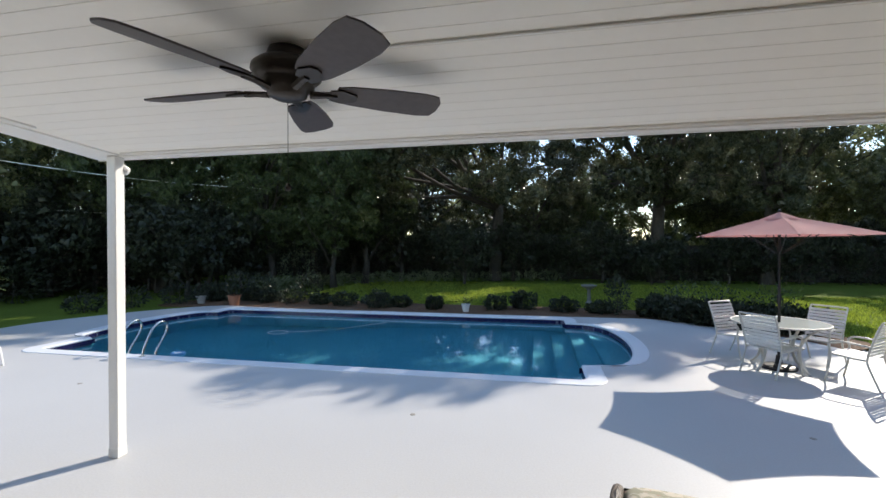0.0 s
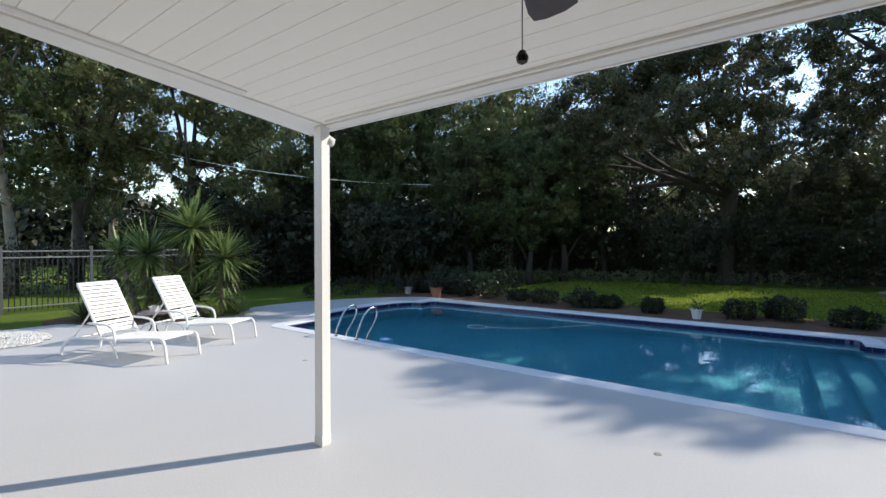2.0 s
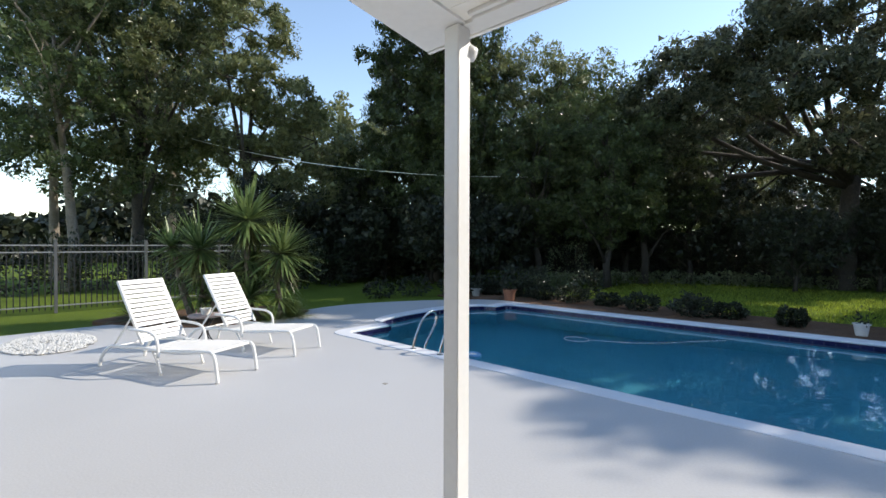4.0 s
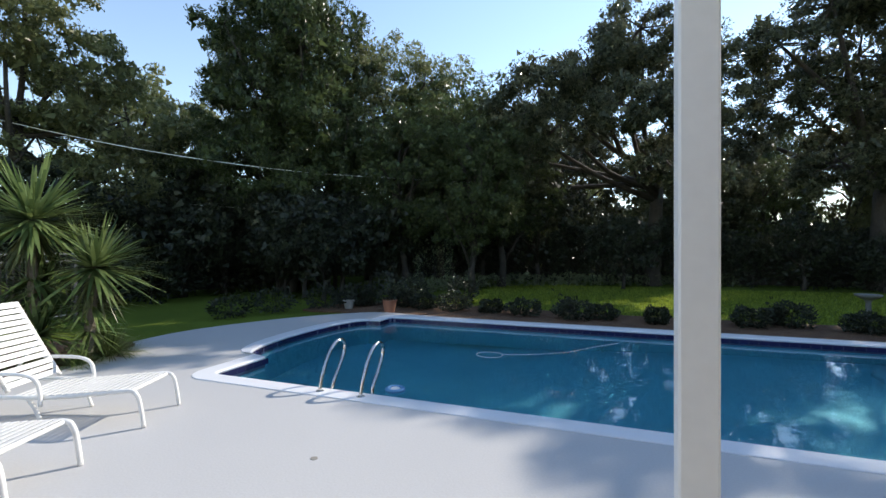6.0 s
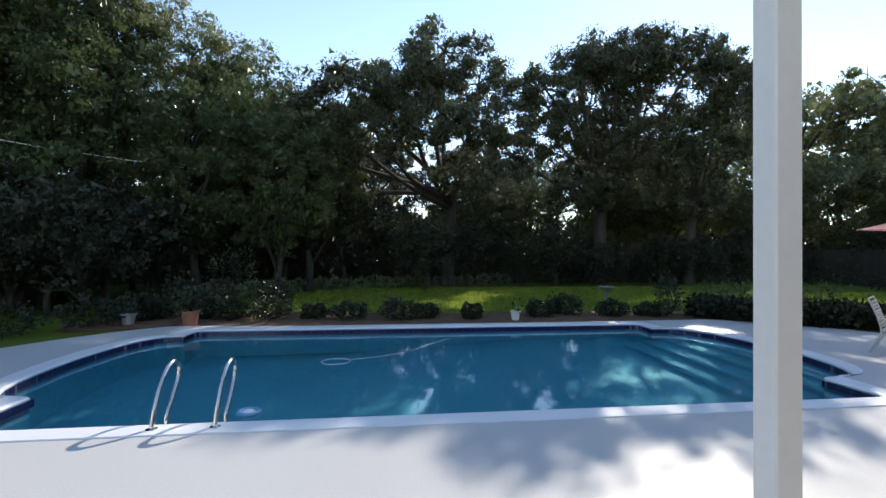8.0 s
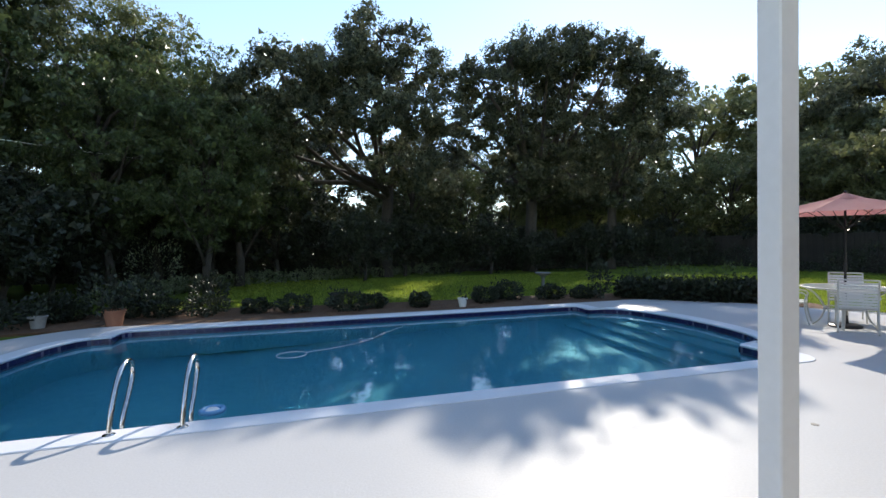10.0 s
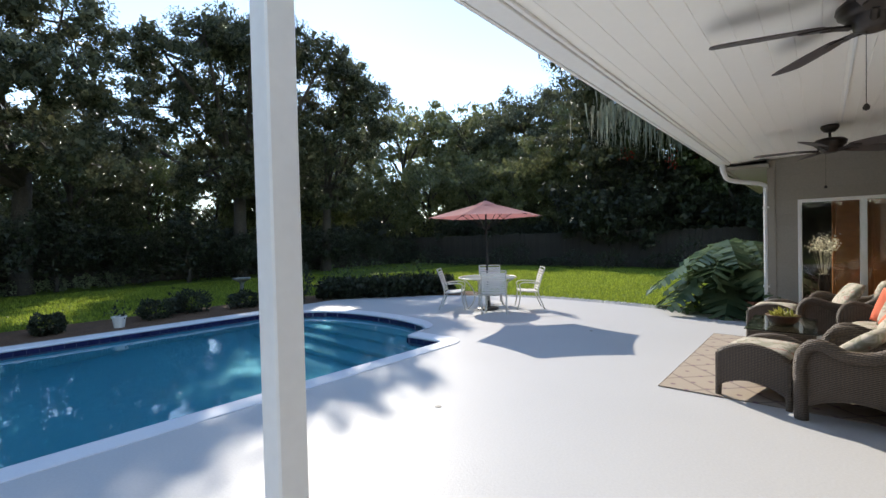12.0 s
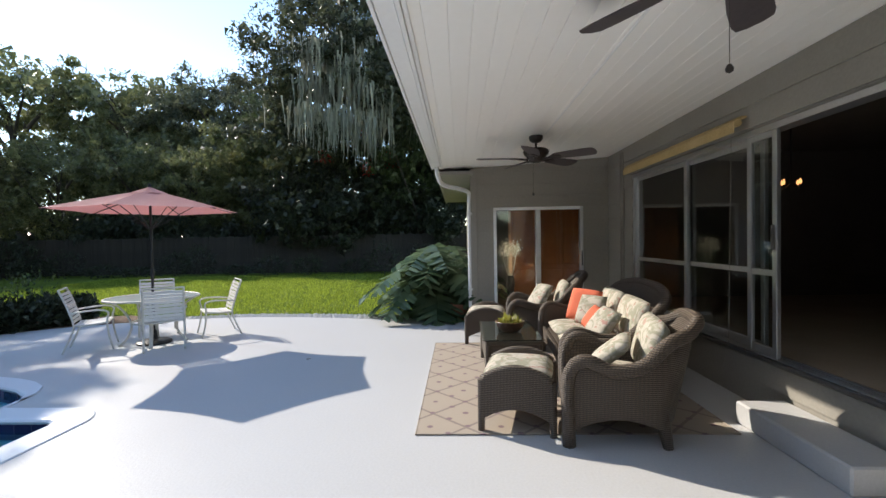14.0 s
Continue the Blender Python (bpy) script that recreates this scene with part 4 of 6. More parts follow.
# ---- ceiling fans ----
def ceiling_fan(x, y, z, turn, label):
    top = ceil_z(y)
    f = thing("ceiling_fan", (x, y, z), label, "ceiling fan", "porch ceiling fans", turn)
    h = top - z
    part("canopy", lathe(bmesh.new(), [(0, h), (0.082, h), (0.088, h - 0.02), (0.078, h - 0.05), (0.05, h - 0.078), (0.02, h - 0.085), (0, h - 0.085)], 20), M_BRONZE, f, smooth=True)
    part("down_rod", tube(bmesh.new(), [(0, 0, h - 0.08), (0, 0, 0.07)], 0.014, 8), M_BRONZE, f)
    part("motor_housing", lathe(bmesh.new(), [(0, 0.09), (0.05, 0.088), (0.13, 0.072), (0.155, 0.05), (0.158, 0.03), (0.148, 0.022), (0.15, 0.008), (0.13, -0.01), (0.115, -0.025), (0.118, -0.038), (0.09, -0.052), (0.085, -0.075), (0.055, -0.09), (0, -0.095)], 28), M_BRONZE, f, smooth=True)
    for k in range(5):
        m = pose(0, 0, 0.0, 0, 0, 72 * k)
        bm = bmesh.new()
        outline = [(0.20, -0.045), (0.26, -0.06), (0.42, -0.074), (0.58, -0.078), (0.645, -0.068), (0.665, -0.03), (0.665, 0.03), (0.645, 0.068), (0.58, 0.078), (0.42, 0.074), (0.26, 0.06), (0.20, 0.045)]
        prism(bm, outline, -0.004, 0.004)
        bmesh.ops.transform(bm, matrix=m @ pose(0, 0, -0.04, -14, 0, 0) @ Matrix.Diagonal((1.1, 1.25, 1, 1)), verts=bm.verts)
        blade = part("blade", bm, M_BLADE, f, "dark brown fan blade")
        bm = bmesh.new()
        tube(bm, [(0.09, 0, -0.02), (0.15, 0.0, -0.012), (0.2, 0.0, -0.008)], [0.016, 0.014, 0.016], 6)
        prism(bm, [(0.17, -0.03), (0.22, -0.042), (0.28, -0.02), (0.29, 0), (0.28, 0.02), (0.22, 0.042), (0.17, 0.03)], -0.014, -0.005)
        bmesh.ops.transform(bm, matrix=m @ pose(0, 0, -0.04, -14, 0, 0) @ Matrix.Diagonal((1.1, 1.25, 1, 1)), verts=bm.verts)
        part("blade_iron", bm, M_BRONZE, blade)
    part("pull_chain", tube(bmesh.new(), [(0.003, 0.04, -0.08), (0.003, 0.042, -0.47)], 0.0016, 5), M_BRONZE, f)
    part("chain_knob", lathe(bmesh.new(), [(0, -0.50), (0.013, -0.493), (0.016, -0.48), (0.008, -0.465), (0, -0.462)], 10, (0.003, 0.042, 0)), M_BRONZE, f)


ceiling_fan(2.52, -1.42, 2.61, 34, "dark bronze five-blade ceiling fan with pull chain")
ceiling_fan(6.24, -1.28, 2.50, 20, "dark bronze five-blade ceiling fan near the wing")

raceway = thing("cable_raceway", (0, 0, 0), "thin white cable raceway on the ceiling between the fans", "cable raceway")
part("channel", boxed(2.62, 6.14, -1.39, -1.372, ceil_z(-1.38) - 0.012, ceil_z(-1.38) - 0.001, 0.002), M_WHITE, raceway)

# ---- pool things ----
bm = bmesh.new()
box(bm, -0.0735, 0.0735, -0.004, 0.0, -0.112, 0.0, 0.001)
tile_me = bpy.data.meshes.new("tile")
bm.to_mesh(tile_me)
bm.free()
tile_me.materials.append(M_NAVY)
bm = bmesh.new()
g0 = [bm.verts.new((x, y, -0.034)) for x, y in pool_outline(-0.004)]
g1 = [bm.verts.new((x, y, -0.30)) for x, y in pool_outline(-0.004)]
for i in range(len(g0)):
    j = (i + 1) % len(g0)
    bm.faces.new((g0[i], g0[j], g1[j], g1[i]))
part("grout_band", bm, M_GROUT, pool)


def walk_line(pts, step):
    """Points and headings at even steps along a closed line."""
    out, left = [], step / 2
    for i in range(len(pts)):
        a, b = Vector(pts[i]), Vector(pts[(i + 1) % len(pts)])
        L = (b - a).length
        while left <= L and L > 0:
            q = a + (b - a) * (left / L)
            out.append((q.x, q.y, math.degrees(math.atan2(b.y - a.y, b.x - a.x))))
            left += step
        left -= L
    return out


tile_spots = walk_line(pool_outline(-0.006), 0.152)
for z in (-0.032,):
    for x, y, a in tile_spots:
        t = new("tile", tile_me)
        t.parent = pool
        t.matrix_basis = pose(x, y, z, 0, 0, a)

ladder = thing("pool_ladder", (-3.065, 3.0, 0.022), "pair of curved stainless steel pool handrails", "pool ladder")
for x in (-0.27, 0.27):
    rail = smooth_path([(x, -0.03, -0.01), (x, 0.03, 0.17), (x, 0.17, 0.40), (x, 0.34, 0.50), (x, 0.46, 0.46), (x, 0.48, 0.35), (x, 0.38, 0.19), (x, 0.24, 0.0), (x, 0.20, -0.3), (x, 0.20, -0.8)], 6)
    r = part("handrail", tube(bmesh.new(), rail, 0.022, 10), M_CHROME, ladder, smooth=True)
    part("flange", lathe(bmesh.new(), [(0, 0.0), (0.05, 0.0), (0.048, 0.014), (0.025, 0.02), (0, 0.02)], 16, (x, -0.03, -0.022)), M_CHROME, r)

M_BLUEFLOAT = surface("float_plastic", (0.10, 0.30, 0.55), (0.16, 0.40, 0.65), 0.4, 4, 40, 0.05)
fl = thing("pool_float", (-2.70, 3.62, WATER_Z), "small blue and white ring float on the water", "pool float")
ring = [(0.10 * math.cos(k * math.pi / 10), 0.10 * math.sin(k * math.pi / 10), 0.01) for k in range(20)]
part("ring", tube(bmesh.new(), ring, 0.028, 8, True), M_BLUEFLOAT, fl, smooth=True)
part("cap", lathe(bmesh.new(), [(0, 0.035), (0.05, 0.03), (0.075, 0.01), (0, 0.0)], 16), M_WHITE, fl, smooth=True)
hose = thing("vacuum_hose", (0, 0, WATER_Z), "thin white pool cleaner hose floating on the water", "hose")
coil = [(-2.06 + 0.22 * math.cos(a), 5.78 + 0.19 * math.sin(a), 0.0) for a in [k * 0.45 for k in range(14)]]
part("floating_hose", tube(bmesh.new(), coil + smooth_path([(-1.85, 5.88, -0.002), (-1.4, 6.05, -0.002), (-0.9, 6.4, -0.005), (-0.45, 7.0, -0.002), (-0.06, 7.46, -0.002)], 5), 0.006, 6), M_WHITE, hose, smooth=True)
for x, y in ((2.30, 1.44), (-2.39, 1.60), (6.22, 1.61)):
    d = thing("deck_drain", (x, y, 0), "small round tarnished drain cap in the deck", "drain cap", "deck drain caps")
    part("cap", lathe(bmesh.new(), [(0, 0.006), (0.024, 0.005), (0.03, 0.003), (0.03, -0.01)], 16), M_SIDING, d)


# ---- loungers and left garden ----
M_STRAP = surface("white_vinyl", (0.74, 0.73, 0.70), (0.82, 0.81, 0.78), 0.4, 3, 30, 0.05)


def sun_lounger(x, y, turn, label):
    """Foot legs at the origin's end; the head lies along +x."""
    g = thing("sun_lounger", (x, y, 0), label, "sun lounger", "loungers by the pool", turn)
    w, sz, hinge, ang, bl = 0.295, 0.34, 1.18, radians(60), 0.86
    for s in (-1, 1):
        rail = smooth_path([(-0.03, s * w, 0.0), (0.0, s * w, 0.2), (0.03, s * w, 0.30), (0.10, s * w, sz), (0.35, s * w, sz - 0.02), (0.8, s * w, sz - 0.05), (hinge, s * w, sz - 0.04), (1.5, s * w, sz - 0.05), (1.75, s * w, 0.27), (1.90, s * w, 0.14), (1.95, s * w, 0.0)], 5)
        part("side_rail", tube(bmesh.new(), rail, 0.02, 8), M_WHITE, g, smooth=True)
        back = [(hinge, s * w * 0.97, sz), (hinge + bl * math.cos(ang), s * w * 0.97, sz + bl * math.sin(ang))]
        part("back_rail", tube(bmesh.new(), back, 0.02, 8), M_WHITE, g, smooth=True)
        arm = smooth_path([(0.86, s * (w + 0.035), 0.22), (0.88, s * (w + 0.035), 0.42), (0.98, s * (w + 0.035), 0.50), (1.2, s * (w + 0.035), 0.52), (1.36, s * (w + 0.03), 0.52)], 5)
        part("armrest", tube(bmesh.new(), arm, 0.018, 8), M_WHITE, g, smooth=True)
        part("leg", tube(bmesh.new(), smooth_path([(1.0, s * w, sz - 0.06), (0.92, s * w, 0.16), (0.86, s * w, 0.0)], 4), 0.017, 8), M_WHITE, g, smooth=True)
        part("brace", tube(bmesh.new(), [(hinge + 0.4 * math.cos(ang), s * w * 0.9, sz + 0.4 * math.sin(ang)), (1.72, s * w * 0.95, 0.26)], 0.012, 6), M_WHITE, g)
    part("cross_bar", tube(bmesh.new(), [(0.09, -w, sz - 0.005), (0.09, w, sz - 0.005)], 0.018, 8), M_WHITE, g)
    part("cross_bar", tube(bmesh.new(), [(1.75, -w, 0.265), (1.75, w, 0.265)], 0.016, 8), M_WHITE, g)
    top = (hinge + bl * math.cos(ang), sz + bl * math.sin(ang))
    part("cross_bar", tube(bmesh.new(), [(top[0], -w, top[1]), (top[0], w, top[1])], 0.02, 8), M_WHITE, g)
    bm = bmesh.new()
    box(bm, -0.0205, 0.0205, -w - 0.004, w + 0.004, -0.006, 0.0, 0.002)
    strap = bpy.data.meshes.new("strap")
    bm.to_mesh(strap)
    bm.free()
    strap.materials.append(M_STRAP)
    for k in range(16):
        q = 0.125 + k * 0.0655
        o = new("strap", strap)
        o.parent = g
        dip = -0.02 * min(q / 0.4, 1) - 0.03 * max(0, min((q - 0.4) / 0.4, 1)) + 0.012
        o.matrix_basis = pose(q, 0, sz + 0.012 + dip, 0, 1.5 if q < 0.8 else 0, 0)
    bm = bmesh.new()
    box(bm, -0.0255, 0.0255, -w - 0.002, w + 0.002, -0.007, 0.0, 0.002)
    slat = bpy.data.meshes.new("strap")
    bm.to_mesh(slat)
    bm.free()
    slat.materials.append(M_STRAP)
    for k in range(13):
        q = 0.05 + k * 0.0645 + (0.012 if k > 2 else 0)
        o = new("strap", slat)
        o.parent = g
        o.matrix_basis = pose(hinge + q * math.cos(ang) - 0.017, 0, sz + q * math.sin(ang) + 0.01, 0, -60, 0)


sun_lounger(-3.91, 0.60, 201.5, "white strap sun lounger with raised back on the deck")
sun_lounger(-4.38, 1.81, 203.0, "white strap sun lounger beside a small side table")

M_STONETOP = surface("mosaic_top", (0.30, 0.22, 0.19), (0.48, 0.38, 0.34), 0.5, 14, 60, 0.2)
st = thing("side_table", (-6.2, 1.1, 0), "small round mosaic side table on curved iron legs", "side table")
part("tabletop", lathe(bmesh.new(), [(0, 0.40), (0.25, 0.40), (0.262, 0.41), (0.262, 0.425), (0.25, 0.435), (0, 0.435)], 28), M_STONETOP, st)
for k in range(3):
    a = k * 2.094 + 0.4
    c, s = math.cos(a), math.sin(a)
    part("leg", tube(bmesh.new(), smooth_path([(0.17 * c, 0.17 * s, 0.40), (0.05 * c, 0.05 * s, 0.22), (0.07 * c, 0.07 * s, 0.1), (0.17 * c, 0.17 * s, 0.0)], 5), 0.011, 6), M_IRON, st)
M_CERAM = surface("white_ceramic", (0.70, 0.70, 0.66), (0.80, 0.79, 0.76), 0.25, 6, 40, 0.05)


def leafy(name, r, n, centre, spread, length, width, material, parent, up=0.4, droop=0.1):
    c = r.normal(size=(n, 3)) * np.array(spread) + np.array(centre)
    c[:, 2] = np.maximum(c[:, 2], 0.01)
    d = (c - np.array(centre)) + np.array((0, 0, up)) + r.normal(size=(n, 3)) * 0.25
    o = new(name, leaf_mesh(name, c, d, length, width, material, droop, r))
    o.parent = parent
    return o


def pot_plant(x, y, z, rad, h, label, pot_mat, leaf_mat, leaf_n=60, leaf_l=0.12, tall=0.15, category="potted plant"):
    g = thing("potted_plant", (x, y, z), label, category)
    part("pot", lathe(bmesh.new(), [(0, 0), (rad * 0.7, 0), (rad * 0.95, h * 0.9), (rad * 1.08, h * 0.9), (rad * 1.08, h), (rad * 0.9, h), (rad * 0.86, h * 0.85), (0, h * 0.85)], 20), pot_mat, g)
    if leaf_n:
        leafy("foliage", rng, leaf_n, (0, 0, h + tall * 0.4), (rad * 0.7, rad * 0.7, tall * 0.4), leaf_l, leaf_l * 0.35, leaf_mat, g)
    return g


pot_plant(-6.2, 1.1, 0.435, 0.085, 0.10, "white ceramic pot with a small succulent", M_CERAM, M_LEAF_PALE, 30, 0.05, 0.05)


def rosette(r, n, length, width, lo=-0.5, hi=1.35, bend=0.25):
    """Sword leaves from one point: three quads a leaf, tapering and arching."""
    az, el = r.uniform(0, 2 * math.pi, n), np.arcsin(np.clip(r.uniform(math.sin(lo), math.sin(hi), n), -1, 1))
    d = np.stack((np.cos(az) * np.cos(el), np.sin(az) * np.cos(el), np.sin(el)), 1)
    side = np.stack((-np.sin(az), np.cos(az), np.zeros(n)), 1)
    L = length * r.uniform(0.75, 1.15, n)[:, None]
    pts = []
    for t, w in ((0.05, 0.7), (0.35, 1.0), (0.7, 0.75), (1.0, 0.06)):
        p = d * L * t
        p[:, 2] -= bend * (L[:, 0]) * t * t * np.cos(el)
        pts.append((p - side * width * w / 2, p + side * width * w / 2))
    v = []
    for (a, b), (c, e) in zip(pts, pts[1:]):
        v.append(np.stack((a, b, e, c), 1))
    return np.concatenate(v, 0).reshape(-1, 3)


def yucca(x, y, heads, label):
    g = thing("yucca", (x, y, -0.05), label, "yucca", "yuccas in the corner bed")
    for hx, hy, hz, L, n in heads:
        part("stem", tube(bmesh.new(), smooth_path([(hx * 0.3, hy * 0.3, 0), (hx * 0.7, hy * 0.7, hz * 0.5), (hx, hy, hz)], 4), [0.075] * 4 + [0.065] * 5, 9), M_PALEBARK, g)
        o = new("leaf_head", quads("leaf_head", rosette(rng, n, L, 0.052, -0.5, 1.4, 0.16) + np.array((hx, hy, hz)), M_YUCCA))
        o.parent = g
        tagged(o, kind="stuff")
        for f, part_n, part_l in ((0.62, 0.2, 0.75), (0.36, 0.16, 0.65)):
            if hz > 1.2:
                o = new("leaf_head", quads("leaf_head", rosette(rng, int(n * part_n), L * part_l, 0.042, -0.7, 0.8, 0.2) + np.array((hx * (0.3 + 0.7 * f), hy * (0.3 + 0.7 * f), hz * f)), M_YUCCA))
                o.parent = g
                tagged(o, kind="stuff")
        dead = rosette(rng, n // 4, L * 0.7, 0.04, -1.45, -0.7)
        o = new("dry_skirt", quads("dry_skirt", dead + np.array((hx, hy, hz - 0.1)), M_LEAF_PALE))
        o.parent = g
        tagged(o, kind="stuff")


yucca(-8.35, 1.85, [(-0.15, 0.0, 1.5, 0.95, 230), (-0.6, -0.4, 1.55, 0.65, 100), (0.1, 0.2, 0.5, 0.6, 90)], "spiky green yucca in the corner bed")
yucca(-7.85, 2.55, [(0.05, -0.05, 2.1, 1.0, 250), (0.25, -0.1, 0.5, 0.65, 120), (-0.1, 0.1, 1.1, 0.7, 90)], "tall spiky green yucca in the corner bed")
yucca(-7.5, 2.95, [(0.2, 0.05, 1.42, 0.92, 220)], "spiky green yucca beside the deck")


def grass_clump(x, y, rad, n, label, material, width=0.014):
    g = thing("grass_clump", (x, y, -0.05), label, "ornamental grass")
    o = new("blade_tuft", quads("blade_tuft", rosette(rng, n, rad, width, 0.15, 1.5, 0.55), material))
    o.parent = g


grass_clump(-7.45, 3.3, 0.72, 700, "fountain of thin green ornamental grass", M_YUCCA)
grass_clump(-7.25, 2.75, 0.5, 320, "low tuft of thin green ornamental grass", M_YUCCA)
grass_clump(-9.2, 0.9, 0.8, 200, "arching strappy leaves behind the lounger", M_LEAF_MID, 0.03)
grass_clump(-8.6, 1.2, 0.7, 150, "arching strappy leaves behind the lounger", M_LEAF_MID, 0.03)
bm = bmesh.new()
prism(bm, [(q.x, q.y) for q in smooth_path([(-9.8, 0.3, 0), (-8.9, 0.55, 0), (-8.1, 0.95, 0), (-7.5, 1.55, 0), (-7.35, 2.4, 0), (-7.6, 3.2, 0), (-7.9, 4.0, 0), (-9.4, 3.6, 0), (-10.2, 1.8, 0)], 4, True)], -0.1, 0.02)
tagged(put(bm, "mulch_bed", M_MULCH), "orange pine straw mulch bed under the yuccas", "mulch", kind="structure")


def stones(name, spots, rr, label, size=0.03, light=True):
    """Many small rounded stones in one mesh."""
    n = len(spots)
    base = np.array([(0, 0, 1), (1, 0, 0), (0, 1, 0), (-1, 0, 0), (0, -1, 0), (0, 0, -1)], np.float32)
    faces = [(0, 1, 2), (0, 2, 3), (0, 3, 4), (0, 4, 1), (5, 2, 1), (5, 3, 2), (5, 4, 3), (5, 1, 4)]
    s = size * rr.uniform(0.6, 1.4, (n, 1, 1)) * rr.uniform(0.7, 1.3, (n, 6, 1)) * np.array((1, 0.9, 0.6))
    a = rr.uniform(0, 6.3, n)
    rot = np.stack((np.stack((np.cos(a), -np.sin(a)), 1), np.stack((np.sin(a), np.cos(a)), 1)), 1)
    v = base[None] * s
    v[:, :, :2] = np.einsum("nij,nkj->nki", rot, v[:, :, :2])
    v += np.array(spots)[:, None, :]
    f = (np.array(faces)[None] + 6 * np.arange(n)[:, None, None]).reshape(-1, 3)
    me = bpy.data.meshes.new(name)
    me.from_pydata(v.reshape(-1, 3).tolist(), [], f.tolist())
    me.materials.append(M_PEBBLE)
    return tagged(new(name, me), label, "pebbles", kind="stuff")


M_PEBBLE = surface("white_pebble", (0.42, 0.41, 0.39), (0.62, 0.61, 0.58), 0.6, 6, 60, 0.1, island=0.25)
sr = np.random.default_rng(8)
a, q = sr.uniform(0, 6.283, 1500), np.sqrt(sr.uniform(0, 1, 1500))
spots = np.stack((-7.75 + 0.9 * q * np.cos(a), -0.62 + 0.55 * q * np.sin(a), 0.02 + 0.03 * (1 - q)), 1)
stones("pebble_bed", spots, sr, "bed of loose white pebbles on the deck", 0.028)
t = sr.uniform(0, 1, 2600)
edge = np.array([(9.08, 0.9), (9.1, 1.5), (9.32, 2.8), (9.36, 4.2), (8.98, 5.8)])
k = np.minimum((t * 4).astype(int), 3)
spots = edge[k] * (1 - (t * 4 - k))[:, None] + edge[k + 1] * (t * 4 - k)[:, None]
spots = np.concatenate((spots + np.stack((sr.uniform(0.02, 0.46, 2600), sr.uniform(-0.05, 0.05, 2600)), 1), np.full((2600, 1), -0.02)), 1)
stones("gravel_strip", spots, sr, "strip of pale gravel between deck and lawn", 0.035)

# ---- umbrella, table and chairs ----
TX, TY = 7.20, 4.29
M_CANVAS = surface("faded_red_canvas", (0.64, 0.36, 0.34), (0.74, 0.45, 0.42), 0.85, 2, 60, 0.15)
nt = M_CANVAS.node_tree
tr, mixer = nt.nodes.new("ShaderNodeBsdfTranslucent"), nt.nodes.new("ShaderNodeMixShader")
tr.inputs["Color"].default_value, mixer.inputs[0].default_value = (0.62, 0.30, 0.30, 1), 0.3
nt.links.new(nt.nodes["Principled BSDF"].outputs[0], mixer.inputs[1])
nt.links.new(tr.outputs[0], mixer.inputs[2])
nt.links.new(mixer.outputs[0], nt.nodes["Material Output"].inputs["Surface"])
umb = thing("patio_umbrella", (TX, TY, 0), "faded red six-panel patio umbrella through the table", "umbrella")
part("base_plate", lathe(bmesh.new(), [(0, 0), (0.23, 0), (0.235, 0.03), (0.2, 0.05), (0.05, 0.065), (0.035, 0.2), (0, 0.2)], 28), M_IRON, umb)
pole = part("pole", tube(bmesh.new(), [(0, 0, 0.1), (0, 0, 2.28)], 0.019, 10), M_IRON, umb)
part("crank_box", lathe(bmesh.new(), [(0, 0.98), (0.022, 0.98), (0.032, 1.03), (0.032, 1.08), (0.022, 1.12), (0, 1.12)], 10), M_IRON, pole)
RIM_R, RIM_Z, TOP_Z = 1.24, 1.985, 2.27
bm = bmesh.new()
ROT = radians(14)


def canopy_point(k, t):
    """Across the six-rib canopy: k in ribs, t from hub to rim, sagging between ribs."""
    i = math.floor(k)
    fr = k - i
    a0, a1 = ROT + i * math.pi / 3, ROT + (i + 1) * math.pi / 3
    r = 0.12 + (RIM_R - 0.12) * t
    x = r * ((1 - fr) * math.cos(a0) + fr * math.cos(a1))
    y = r * ((1 - fr) * math.sin(a0) + fr * math.sin(a1))
    pull = 1 - 0.05 * math.sin(math.pi * fr) * t
    z = TOP_Z - (TOP_Z - RIM_Z) * t ** 1.08 - 0.035 * math.sin(math.pi * fr) * math.sin(math.pi * t)
    return (x * pull, y * pull, z)


NK, NT = 6, 8
grid = [[bm.verts.new(canopy_point(i / NK, j / NT)) for j in range(NT + 1)] for i in range(6 * NK)]
for i in range(6 * NK):
    for j in range(NT):
        bm.faces.new((grid[i][j], grid[(i + 1) % (6 * NK)][j], grid[(i + 1) % (6 * NK)][j + 1], grid[i][j + 1]))
bmesh.ops.solidify(bm, geom=bm.faces[:], thickness=0.003)
canopy = part("canopy", bm, M_CANVAS, umb, "faded red canvas canopy")
bm = bmesh.new()
hub = bm.verts.new((0, 0, TOP_Z + 0.075))
ringv = [bm.verts.new(((0.30 - (0.06 if k % 2 else 0)) * math.cos(ROT + k * math.pi / 6), (0.30 - (0.06 if k % 2 else 0)) * math.sin(ROT + k * math.pi / 6), TOP_Z - 0.03 - (0.0 if k % 2 else 0.02))) for k in range(12)]
for k in range(12):
    bm.faces.new((hub, ringv[k], ringv[(k + 1) % 12]))
bmesh.ops.solidify(bm, geom=bm.faces[:], thickness=0.003)
part("vent", bm, M_CANVAS, canopy)
part("finial", lathe(bmesh.new(), [(0, TOP_Z + 0.06), (0.02, TOP_Z + 0.07), (0.026, TOP_Z + 0.09), (0.014, TOP_Z + 0.115), (0, TOP_Z + 0.12)], 10), M_IRON, umb)
